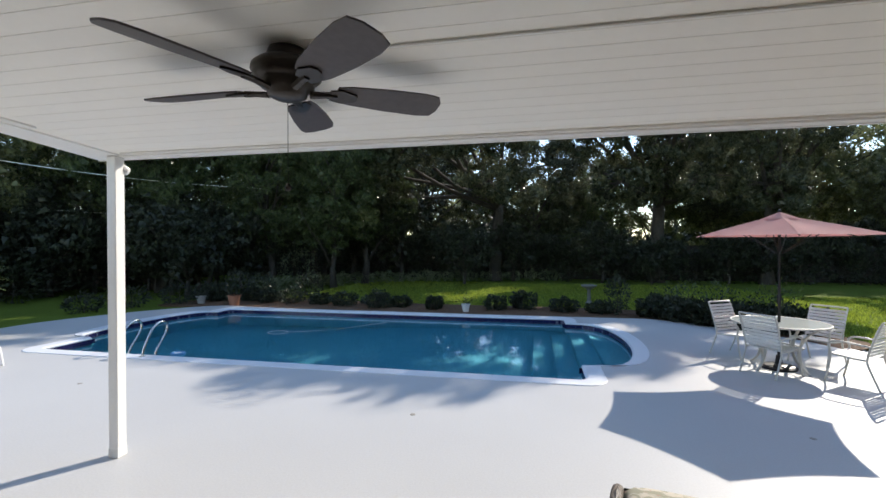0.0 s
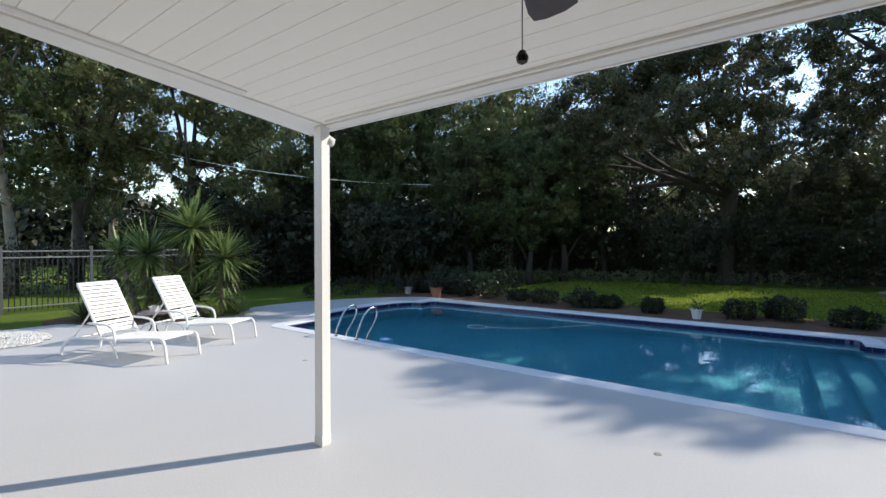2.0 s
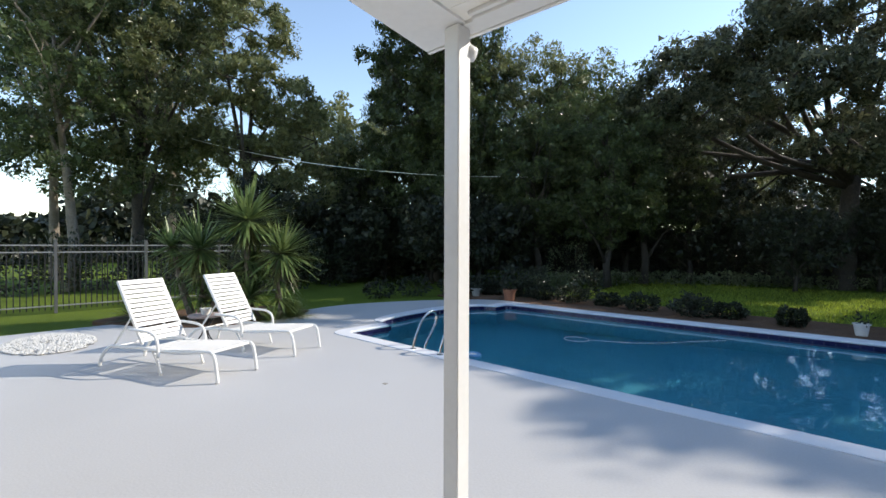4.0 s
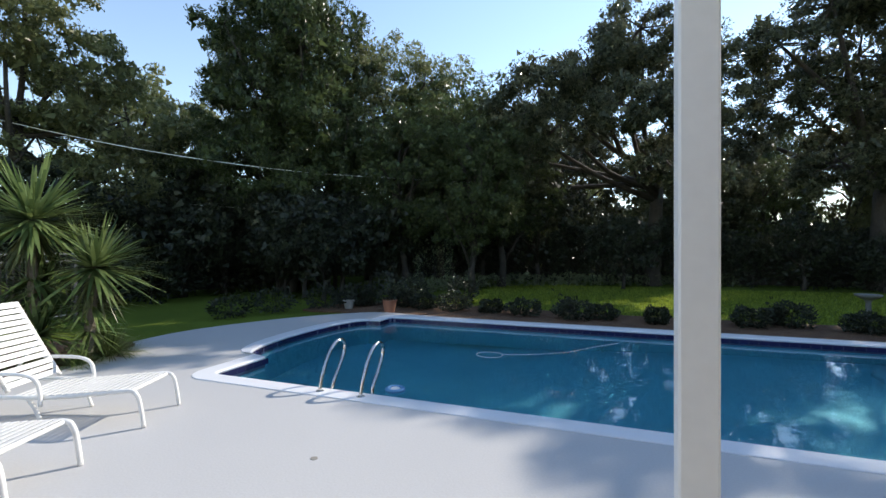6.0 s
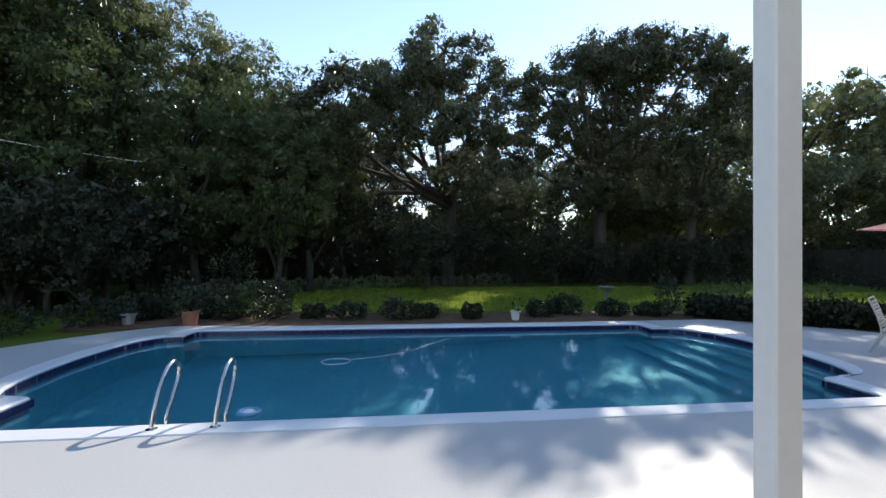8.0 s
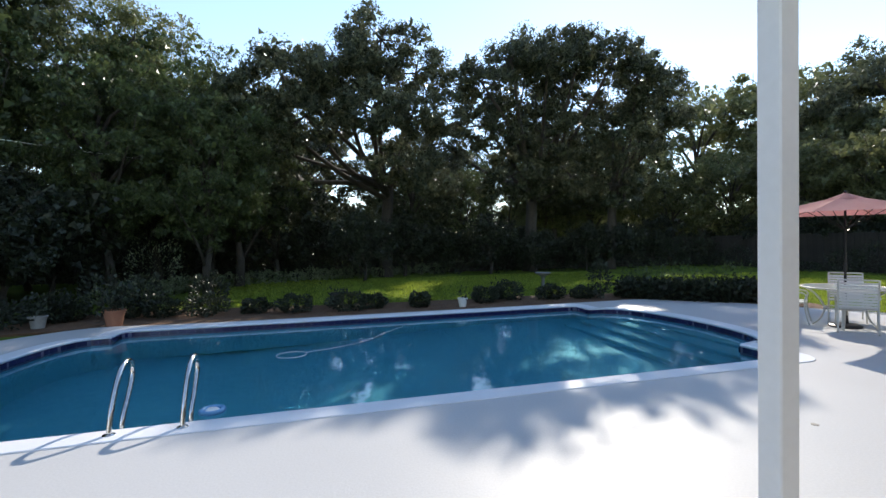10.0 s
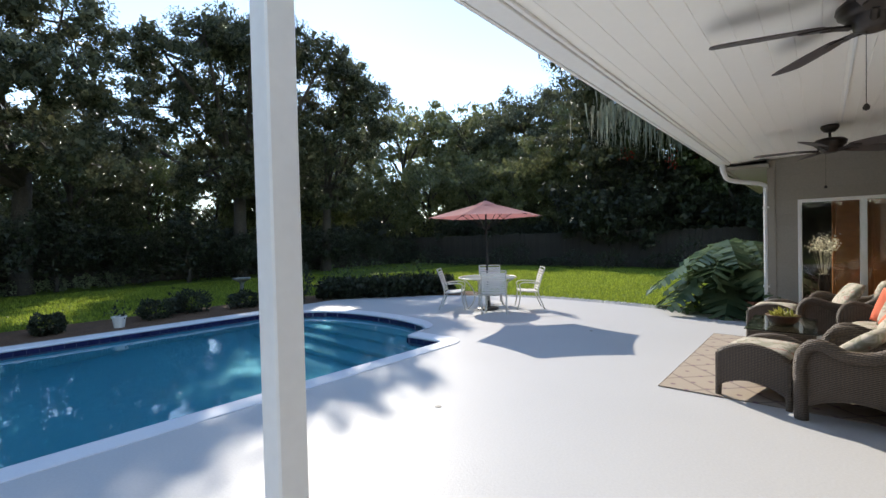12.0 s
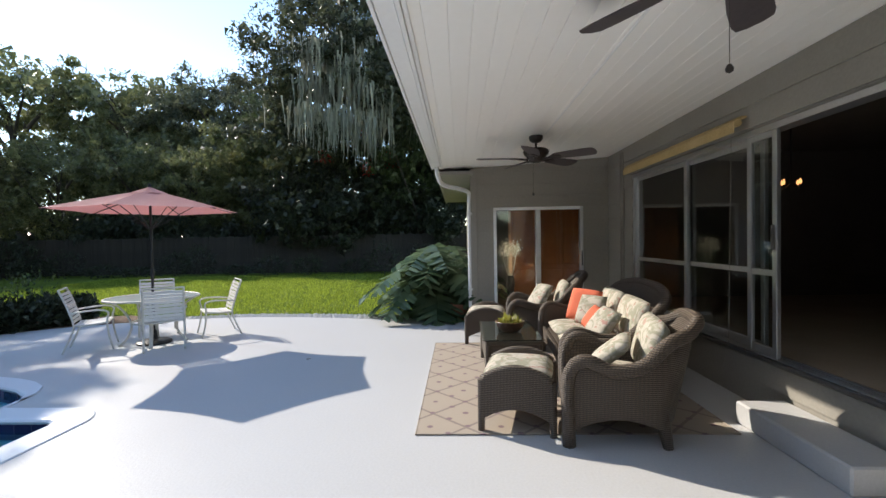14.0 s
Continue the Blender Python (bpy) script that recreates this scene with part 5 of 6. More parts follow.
for k in range(6):
    a = ROT + k * math.pi / 3
    c, s = math.cos(a), math.sin(a)
    rib = part("rib", tube(bmesh.new(), [(0.05 * c, 0.05 * s, TOP_Z - 0.02), ((RIM_R - 0.01) * c, (RIM_R - 0.01) * s, RIM_Z - 0.012)], 0.008, 6), M_IRON, umb)
    part("strut", tube(bmesh.new(), [(0.03 * c, 0.03 * s, 1.72), (0.62 * c, 0.62 * s, 2.09)], 0.007, 6), M_IRON, rib)

M_FRAME = surface("cream_frame", (0.58, 0.56, 0.50), (0.68, 0.66, 0.60), 0.4, 3, 40, 0.05)
M_TOPGLASS, nt, p = nodes_of("frosted_top")
r_, n1, n2, tc = vary(nt, (0.52, 0.60, 0.58), (0.62, 0.70, 0.68), 3, 90)
nt.links.new(r_.outputs["Color"], p.inputs["Base Color"])
p.inputs["Roughness"].default_value, p.inputs["Transmission Weight"].default_value = 0.18, 0.25
table = thing("patio_table", (TX, TY, 0), "round frosted glass patio table on cream curved legs", "table")
part("tabletop", lathe(bmesh.new(), [(0.03, 0.69), (0.60, 0.69), (0.605, 0.694), (0.60, 0.699), (0.03, 0.699), (0.03, 0.69)], 48), M_TOPGLASS, table)
ring = [(0.61 * math.cos(k * math.pi / 24), 0.61 * math.sin(k * math.pi / 24), 0.69) for k in range(48)]
part("rim", tube(bmesh.new(), ring, 0.015, 8, True), M_FRAME, table, smooth=True)
for k in range(4):
    a = k * math.pi / 2 + 0.5
    c, s = math.cos(a), math.sin(a)
    part("leg", tube(bmesh.new(), smooth_path([(0.56 * c, 0.56 * s, 0.67), (0.40 * c, 0.40 * s, 0.55), (0.28 * c, 0.28 * s, 0.32), (0.33 * c, 0.33 * s, 0.12), (0.44 * c, 0.44 * s, 0.0)], 5), 0.026, 8, flat=0.6), M_FRAME, table, smooth=True)
ring = [(0.29 * math.cos(k * math.pi / 12), 0.29 * math.sin(k * math.pi / 12), 0.33) for k in range(24)]
part("brace_ring", tube(bmesh.new(), ring, 0.012, 6, True), M_FRAME, table)


def patio_chair(x, y, facing, label, made=[]):
    """Strap chair; local +x is its front."""
    m = pose(x, y, 0, 0, 0, facing)
    if made:
        o = copy_thing(made[0], m)
        o["label"] = label
        return o
    g = thing("patio_chair", (x, y, 0), label, "chair", "chairs round the patio table", facing)
    made.append(g)
    g.scale = (0.94, 0.94, 0.91)
    w = 0.26
    for s in (-1, 1):
        part("back_post", tube(bmesh.new(), smooth_path([(-0.34, s * w, 0.0), (-0.24, s * w, 0.25), (-0.20, s * w, 0.42), (-0.27, s * w, 0.7), (-0.36, s * w, 0.96)], 5), 0.014, 8), M_FRAME, g, smooth=True)
        part("front_leg", tube(bmesh.new(), smooth_path([(0.27, s * (w + 0.02), 0.0), (0.22, s * (w + 0.02), 0.22), (0.20, s * (w + 0.02), 0.45), (0.22, s * (w + 0.03), 0.58), (0.12, s * (w + 0.035), 0.63), (-0.1, s * (w + 0.03), 0.62), (-0.25, s * w, 0.60)], 5), 0.014, 8), M_FRAME, g, smooth=True)
        part("seat_rail", tube(bmesh.new(), [(-0.21, s * w, 0.40), (0.0, s * w, 0.405), (0.21, s * w, 0.43)], 0.013, 8), M_FRAME, g)
    part("cross_bar", tube(bmesh.new(), [(-0.36, -w, 0.96), (-0.36, w, 0.96)], 0.014, 8), M_FRAME, g)
    part("cross_bar", tube(bmesh.new(), [(0.215, -w, 0.43), (0.215, w, 0.43)], 0.013, 8), M_FRAME, g)
    bm = bmesh.new()
    box(bm, -0.022, 0.022, -w - 0.012, w + 0.012, -0.004, 0.004, 0.002)
    strap = bpy.data.meshes.new("strap")
    bm.to_mesh(strap)
    bm.free()
    strap.materials.append(M_STRAP)
    for k in range(8):
        o = new("strap", strap)
        o.parent = g
        o.matrix_basis = pose(-0.17 + k * 0.05, 0, 0.418 + max(0, k - 3) * 0.005, 0, -2, 0)
    for k in range(9):
        z = 0.47 + k * 0.053
        o = new("strap", strap)
        o.parent = g
        xb = -0.205 - 0.075 * max(0, (z - 0.42) / 0.28) if z < 0.7 else -0.27 - 0.09 * (z - 0.7) / 0.26
        o.matrix_basis = pose(xb + 0.016, 0, z, 0, 74 if z > 0.6 else 80, 0)
    return g


patio_chair(6.95, 3.96, 34, "cream strap chair tucked in with its back to the pool deck")
patio_chair(6.92, 4.98, -58, "cream strap chair beside the hedge")
patio_chair(7.92, 4.72, 215, "cream strap chair on the lawn side of the table")
patio_chair(7.84, 3.68, 128, "cream strap chair drawn out from the table")

# ---- wicker seating group ----
M_WICKER, nt, p = nodes_of("brown_wicker")
tc = nt.nodes.new("ShaderNodeTexCoord")
w1, w2 = nt.nodes.new("ShaderNodeTexWave"), nt.nodes.new("ShaderNodeTexWave")
w1.bands_direction, w2.bands_direction = "Z", "DIAGONAL"
w1.inputs["Scale"].default_value, w2.inputs["Scale"].default_value = 23, 26
w1.inputs["Distortion"].default_value, w2.inputs["Distortion"].default_value = 0.35, 0.25
mul = nt.nodes.new("ShaderNodeMath")
mul.operation = "MULTIPLY_ADD"
mul.inputs[2].default_value = 0.12
upright = nt.nodes.new("ShaderNodeMapping")
upright.inputs["Scale"].default_value = (1, 1, 0.02)
nt.links.new(tc.outputs["Object"], w1.inputs["Vector"])
nt.links.new(tc.outputs["Object"], upright.inputs["Vector"])
nt.links.new(upright.outputs[0], w2.inputs["Vector"])
nt.links.new(w1.outputs["Fac"], mul.inputs[0])
soft = nt.nodes.new("ShaderNodeMath")
soft.operation, soft.inputs[1].default_value, soft.inputs[2].default_value = "MULTIPLY_ADD", 0.4, 0.55
nt.links.new(w2.outputs["Fac"], soft.inputs[0])
nt.links.new(soft.outputs[0], mul.inputs[1])
ramp = nt.nodes.new("ShaderNodeValToRGB")
ramp.color_ramp.elements[0].color, ramp.color_ramp.elements[1].color = (0.030, 0.022, 0.016, 1), (0.175, 0.13, 0.095, 1)
nt.links.new(mul.outputs[0], ramp.inputs["Fac"])
nt.links.new(ramp.outputs["Color"], p.inputs["Base Color"])
p.inputs["Roughness"].default_value = 0.55
bump(nt, p, mul.outputs[0], 0.9, 0.008)

M_FLORAL, nt, p = nodes_of("leaf_print_fabric")
tc = nt.nodes.new("ShaderNodeTexCoord")
n1, n2, n3 = nt.nodes.new("ShaderNodeTexNoise"), nt.nodes.new("ShaderNodeTexNoise"), nt.nodes.new("ShaderNodeTexNoise")
for n_, s_, d_ in ((n1, 9, 1.5), (n2, 16, 0.8), (n3, 300, 0)):
    n_.inputs["Scale"].default_value, n_.inputs["Distortion"].default_value = s_, d_
    nt.links.new(tc.outputs["Object"], n_.inputs["Vector"])
ra, rb = nt.nodes.new("ShaderNodeValToRGB"), nt.nodes.new("ShaderNodeValToRGB")
ra.color_ramp.elements[0].position, ra.color_ramp.elements[1].position = 0.44, 0.56
ra.color_ramp.elements[0].color, ra.color_ramp.elements[1].color = (0.52, 0.47, 0.39, 1), (0.32, 0.31, 0.23, 1)
rb.color_ramp.elements[0].position, rb.color_ramp.elements[1].position = 0.60, 0.68
nt.links.new(n1.outputs["Fac"], ra.inputs["Fac"])
nt.links.new(n2.outputs["Fac"], rb.inputs["Fac"])
mx = nt.nodes.new("ShaderNodeMix")
mx.data_type = "RGBA"
nt.links.new(rb.outputs["Color"], mx.inputs["Factor"])
nt.links.new(ra.outputs["Color"], mx.inputs["A"])
mx.inputs["B"].default_value = (0.42, 0.24, 0.20, 1)
nt.links.new(mx.outputs["Result"], p.inputs["Base Color"])
p.inputs["Roughness"].default_value = 0.9
bump(nt, p, n3.outputs["Fac"], 0.2, 0.002)
M_CORAL = surface("coral_fabric", (0.72, 0.14, 0.07), (0.85, 0.22, 0.12), 0.9, 3, 200, 0.2, distance=0.002)


def cushion(w, d, h, sag=0.0, n=10):
    """A plump box cushion about the origin's base."""
    bm = bmesh.new()
    bmesh.ops.create_grid(bm, x_segments=n, y_segments=n, size=0.5)
    top = bm.verts[:]
    for v in top:
        u, t = abs(v.co.x) * 2, abs(v.co.y) * 2
        edge = max(0, (1 - u ** 4)) * max(0, (1 - t ** 4))
        v.co = Vector((v.co.x * w * (1 - 0.04 * t * t), v.co.y * d * (1 - 0.04 * u * u), h * (0.5 + 0.5 * edge ** 0.5) - sag * edge))
    low = bmesh.ops.duplicate(bm, geom=bm.faces[:])["geom"]
    lv = [g for g in low if isinstance(g, bmesh.types.BMVert)]
    for v in lv:
        v.co.z = h - v.co.z
    bmesh.ops.remove_doubles(bm, verts=bm.verts[:], dist=0.0005)
    border = [e for e in bm.edges if e.is_boundary]
    if border:
        bmesh.ops.bridge_loops(bm, edges=border)
    return bm


def pillow(x, y, z, size, tilt, turn, material, label, roll=0):
    g = thing("throw_pillow", (x, y, z), label, "pillow", "throw pillows on the wicker seats", turn)
    bm = cushion(size, size, 0.115, 0, 10)
    bmesh.ops.transform(bm, matrix=pose(0, 0, 0, 180 - tilt, 0, 0) @ pose(0, 0, 0, 0, 0, roll) @ pose(0, size / 2, -0.07), verts=bm.verts)
    part("cover", bm, material, g, smooth=True)


def wicker_seat(name, x, y, turn, width, label, category, pads, arm_z=0.61, back_z=0.95, depth=0.84):
    """Rolled-arm wicker seat; local +y is its front."""
    g = thing(name, (x, y, 0), label, category, "wicker seating group", turn)
    W, D = width / 2, depth / 2
    plan = [(-W, D, arm_z - 0.10, 0), (-W - 0.005, D - 0.05, arm_z - 0.02, 0), (-W - 0.01, D - 0.14, arm_z, 0), (-W - 0.01, 0.06, arm_z - 0.06, 0), (-W, -D + 0.22, arm_z - 0.02, 0.01), (-W + 0.03, -D + 0.10, arm_z + 0.13, 0.05), (-W + 0.13, -D + 0.02, back_z - 0.07, 0.12),
            (-W * 0.45, -D - 0.03, back_z, 0.15), (0, -D - 0.05, back_z + 0.01, 0.15)]
    plan = plan + [(-a, b, c, d) for a, b, c, d in plan[-2::-1]]
    base = smooth_path([(a, b, 0) for a, b, c, d in plan], 5)
    top = smooth_path([(a, b - d, c) for a, b, c, d in plan], 5)
    post = [Vector((-W, D + 0.005, 0.0)), Vector((-W, D + 0.01, 0.2)), Vector((-W, D + 0.012, arm_z - 0.2))]
    rim = smooth_path([tuple(q) for q in post + top[::2] + [Vector((-q.x, q.y, q.z)) for q in post[::-1]]], 2)
    part("roll_rim", tube(bmesh.new(), rim, 0.048, 10), M_WICKER, g, smooth=True)
    bm = bmesh.new()
    cols, n = [], len(base)
    for k, (b, t) in enumerate(zip(base, top)):
        edge = abs(b.y) / D if abs(abs(b.x) - W) < 0.1 else min(abs(b.x) / W, 1.0)
        low = 0.09 + 0.12 * max(0, 1 - min(edge, 1) ** 2)
        inner = Vector((b.x * 0.93, b.y * 0.93 + 0.005, 0))
        cols.append([bm.verts.new((b.x + (t.x - b.x) * s, b.y + (t.y - b.y) * s, low + (t.z - low) * s)) for s in (0, 0.25, 0.5, 0.75, 1)] +
                    [bm.verts.new((inner.x + (t.x - b.x) * s, inner.y + (t.y - b.y) * s, low + (t.z - low) * s)) for s in (1, 0.75, 0.5, 0.25, 0)])
    for a, b in zip(cols, cols[1:]):
        for i in range(10):
            bm.faces.new((a[i], b[i], b[(i + 1) % 10], a[(i + 1) % 10]))
    bm.faces.new(cols[0])
    bm.faces.new(cols[-1][::-1])
    part("shell", bm, M_WICKER, g, smooth=True)
    bm = bmesh.new()
    segs = 10
    for i in range(segs):
        u0, u1 = -1 + 2 * i / segs, -1 + 2 * (i + 1) / segs
        l0, l1 = 0.14 + 0.08 * (1 - u0 * u0), 0.14 + 0.08 * (1 - u1 * u1)
        v = [bm.verts.new(q) for q in ((u0 * (W - 0.04), D - 0.03, l0), (u1 * (W - 0.04), D - 0.03, l1), (u1 * (W - 0.04), D - 0.03, 0.34), (u0 * (W - 0.04), D - 0.03, 0.34))]
        bm.faces.new(v)
    bmesh.ops.remove_doubles(bm, verts=bm.verts[:], dist=0.0005)
    bmesh.ops.solidify(bm, geom=bm.faces[:], thickness=0.03)
    part("front_apron", bm, M_WICKER, g)
    part("seat_deck", boxed(-W + 0.05, W - 0.05, -D + 0.06, D - 0.05, 0.28, 0.33, 0.01), M_WICKER, g)
    for sx in (-1, 1):
        part("leg", tube(bmesh.new(), [(sx * (W - 0.11), -D + 0.09, 0.34), (sx * (W - 0.10), -D + 0.07, 0.18), (sx * (W - 0.085), -D + 0.04, 0.0)], [0.05, 0.05, 0.034], 8), M_WICKER, g)
    pw = (2 * W - 0.14) / pads
    for k in range(pads):
        cx = -W + 0.07 + pw * (k + 0.5)
        bm = cushion(pw - 0.01, 2 * D - 0.16, 0.14)
        bmesh.ops.translate(bm, vec=(cx, 0.03, 0.33), verts=bm.verts)
        part("seat_cushion", bm, M_FLORAL, g, "beige leaf-print seat cushion", True)
        bm = cushion(pw - 0.02, 0.42, 0.16)
        bmesh.ops.transform(bm, matrix=pose(cx, -D + 0.15, 0.46, 106, 0, 0) @ pose(0, 0.21, -0.09), verts=bm.verts)
        part("back_cushion", bm, M_FLORAL, g, "beige leaf-print back cushion", True)
    return g


wicker_seat("wicker_armchair", 4.17, -1.50, -12, 0.80, "brown wicker armchair with leaf-print cushions on the rug", "armchair", 1, depth=0.70, back_z=0.865)
wicker_seat("wicker_sofa", 5.62, -1.74, -4, 1.72, "brown wicker loveseat with leaf-print cushions", "sofa", 2)
wicker_seat("wicker_armchair", 7.10, -1.45, -6, 0.82, "brown wicker armchair beside the glass door", "armchair", 1)
pillow(6.02, -1.74, 0.48, 0.40, 66, 48, M_CORAL, "square coral-orange throw pillow on the loveseat", 4)
pillow(5.76, -1.74, 0.48, 0.36, 64, 36, M_FLORAL, "leaf-print throw pillow on the loveseat", 0)
pillow(5.50, -1.68, 0.48, 0.27, 60, 30, M_CORAL, "small coral-orange throw pillow on the loveseat", 20)
pillow(5.20, -1.64, 0.48, 0.34, 50, 20, M_FLORAL, "leaf-print throw pillow lying on the loveseat", 10)
pillow(4.17, -1.32, 0.47, 0.38, 40, -20, M_FLORAL, "leaf-print throw pillow leaning in the armchair", 5)
pillow(7.03, -1.35, 0.48, 0.40, 55, 20, M_FLORAL, "leaf-print throw pillow leaning in the armchair", 0)


def ottoman(x, y, turn, label):
    g = thing("wicker_ottoman", (x, y, 0), label, "ottoman", "wicker seating group", turn)
    W, D = 0.31, 0.26
    for s in (-1, 1):
        bm = bmesh.new()
        n = 12
        for i in range(n):
            u0, u1 = -1 + 2 * i / n, -1 + 2 * (i + 1) / n
            f0, f1 = 0.40 + 0.09 * (1 - u0 * u0), 0.40 + 0.09 * (1 - u1 * u1)
            l0, l1 = 0.10 + 0.09 * (1 - u0 * u0), 0.10 + 0.09 * (1 - u1 * u1)
            bm.faces.new([bm.verts.new(q) for q in ((s * W, u0 * D, l0), (s * W, u1 * D, l1), (s * W, u1 * D, f1), (s * W, u0 * D, f0))])
        bmesh.ops.remove_doubles(bm, verts=bm.verts[:], dist=0.0005)
        bmesh.ops.solidify(bm, geom=bm.faces[:], thickness=0.03)
        part("side_panel", bm, M_WICKER, g)
        rail = [(s * W, u * D, 0.40 + 0.09 * (1 - u * u)) for u in [-1 + k / 6 for k in range(13)]]
        part("roll_rim", tube(bmesh.new(), rail, 0.034, 8), M_WICKER, g, smooth=True)
        part("end_panel", boxed(-W + 0.02, W - 0.02, s * D - 0.015, s * D + 0.015, 0.17, 0.38, 0.008), M_WICKER, g)
        for t in (-1, 1):
            part("leg", tube(bmesh.new(), [(s * W, t * D, 0.40), (s * (W + 0.01), t * (D + 0.01), 0.0)], [0.036, 0.026], 8), M_WICKER, g)
    bm = cushion(2 * W - 0.04, 2 * D + 0.02, 0.13)
    bmesh.ops.translate(bm, vec=(0, 0, 0.36), verts=bm.verts)
    part("seat_cushion", bm, M_FLORAL, g, "beige leaf-print cushion", True)


ottoman(4.35, -0.79, -12, "brown wicker ottoman with leaf-print cushion on the rug")
ottoman(7.20, -0.70, -6, "brown wicker ottoman beside the coffee table")

M_CLEAR, nt, p = nodes_of("table_glass")
p.inputs["Base Color"].default_value, p.inputs["Roughness"].default_value = (0.72, 0.82, 0.78, 1), 0.02
p.inputs["Transmission Weight"].default_value, p.inputs["IOR"].default_value = 1.0, 1.45
ct = thing("coffee_table", (5.70, -0.85, 0), "low brown wicker coffee table with glass top", "coffee table")
top = part("tabletop", boxed(-0.53, 0.53, -0.31, 0.31, 0.445, 0.453, 0.002), M_CLEAR, ct, "clear glass top")
part("top_frame", boxed(-0.51, 0.51, -0.29, 0.29, 0.39, 0.443, 0.012), M_WICKER, ct)
for s in (-1, 1):
    part("side_panel", boxed(s * 0.48 - 0.015, s * 0.48 + 0.015, -0.26, 0.26, 0.12, 0.40, 0.008), M_WICKER, ct)
    part("end_panel", boxed(-0.46, 0.46, s * 0.26 - 0.015, s * 0.26 + 0.015, 0.14, 0.40, 0.008), M_WICKER, ct)
    for t in (-1, 1):
        part("leg", tube(bmesh.new(), [(s * 0.48, t * 0.26, 0.4), (s * 0.485, t * 0.265, 0.0)], [0.035, 0.028], 8), M_WICKER, ct)
M_BOWL = surface("brown_ceramic", (0.07, 0.035, 0.02), (0.16, 0.085, 0.05), 0.3, 5, 40, 0.1)
bowl = thing("planter_bowl", (5.62, -0.86, 0.453), "brown ceramic bowl of yellow-green succulents", "planter")
part("bowl", lathe(bmesh.new(), [(0, 0), (0.09, 0), (0.14, 0.05), (0.155, 0.10), (0.165, 0.11), (0.15, 0.115), (0.13, 0.09), (0, 0.085)], 24), M_BOWL, bowl, smooth=True)
M_YELLOW = foliage("yellow_succulent", (0.28, 0.30, 0.06), (0.55, 0.50, 0.12), 0.4, 0.3)
for k in range(9):
    a = k * 2.4
    q = quads("sprig", rosette(rng, 16, 0.10, 0.022, 0.1, 1.5, 0.1) + np.array((0.07 * math.sqrt(k / 9) * math.cos(a) * 1.6, 0.07 * math.sqrt(k / 9) * math.sin(a) * 1.6, 0.095)), M_YELLOW)
    o = new("sprig", q)
    o.parent = bowl

# rug
M_RUG, nt, p = nodes_of("patterned_rug")
tc = nt.nodes.new("ShaderNodeTexCoord")
mp = nt.nodes.new("ShaderNodeMapping")
mp.inputs["Rotation"].default_value, mp.inputs["Scale"].default_value = (0, 0, radians(45)), (2.6, 2.6, 2.6)
nt.links.new(tc.outputs["Object"], mp.inputs["Vector"])
br = nt.nodes.new("ShaderNodeTexBrick")
br.offset, br.inputs["Scale"].default_value, br.inputs["Mortar Size"].default_value = 0.0, 1.0, 0.035
br.inputs["Brick Width"].default_value, br.inputs["Row Height"].default_value = 1.0, 1.0
br.inputs["Color1"].default_value = br.inputs["Color2"].default_value = (0.40, 0.33, 0.26, 1)
br.inputs["Mortar"].default_value = (0.26, 0.21, 0.18, 1)
nt.links.new(mp.outputs[0], br.inputs["Vector"])
vo = nt.nodes.new("ShaderNodeTexVoronoi")
vo.inputs["Scale"].default_value, vo.inputs["Randomness"].default_value = 2.0, 0.15
nt.links.new(mp.outputs[0], vo.inputs["Vector"])
rr_ = nt.nodes.new("ShaderNodeValToRGB")
rr_.color_ramp.elements[0].position, rr_.color_ramp.elements[1].position = 0.10, 0.16
rr_.color_ramp.elements[0].color, rr_.color_ramp.elements[1].color = (1, 1, 1, 1), (0, 0, 0, 1)
nt.links.new(vo.outputs["Distance"], rr_.inputs["Fac"])
mx = nt.nodes.new("ShaderNodeMix")
mx.data_type = "RGBA"
nt.links.new(rr_.outputs["Color"], mx.inputs["Factor"])
nt.links.new(br.outputs["Color"], mx.inputs["A"])
mx.inputs["B"].default_value = (0.22, 0.15, 0.16, 1)
nz = nt.nodes.new("ShaderNodeTexNoise")
nz.inputs["Scale"].default_value = 220
nt.links.new(tc.outputs["Object"], nz.inputs["Vector"])
nt.links.new(mx.outputs["Result"], p.inputs["Base Color"])
p.inputs["Roughness"].default_value = 0.95
bump(nt, p, nz.outputs["Fac"], 0.5, 0.003)
rug = thing("rug", (5.5, -1.16, 0), "beige outdoor rug with a brown diamond trellis pattern", "rug")
part("weave", boxed(-1.48, 1.48, -1.2, 1.2, 0.002, 0.011, 0.003), M_RUG, rug)
part("border", tube(bmesh.new(), [(-1.48, -1.2, 0.008), (1.48, -1.2, 0.008), (1.48, 1.2, 0.008), (-1.48, 1.2, 0.008)], 0.007, 6, True), M_RUG, rug)

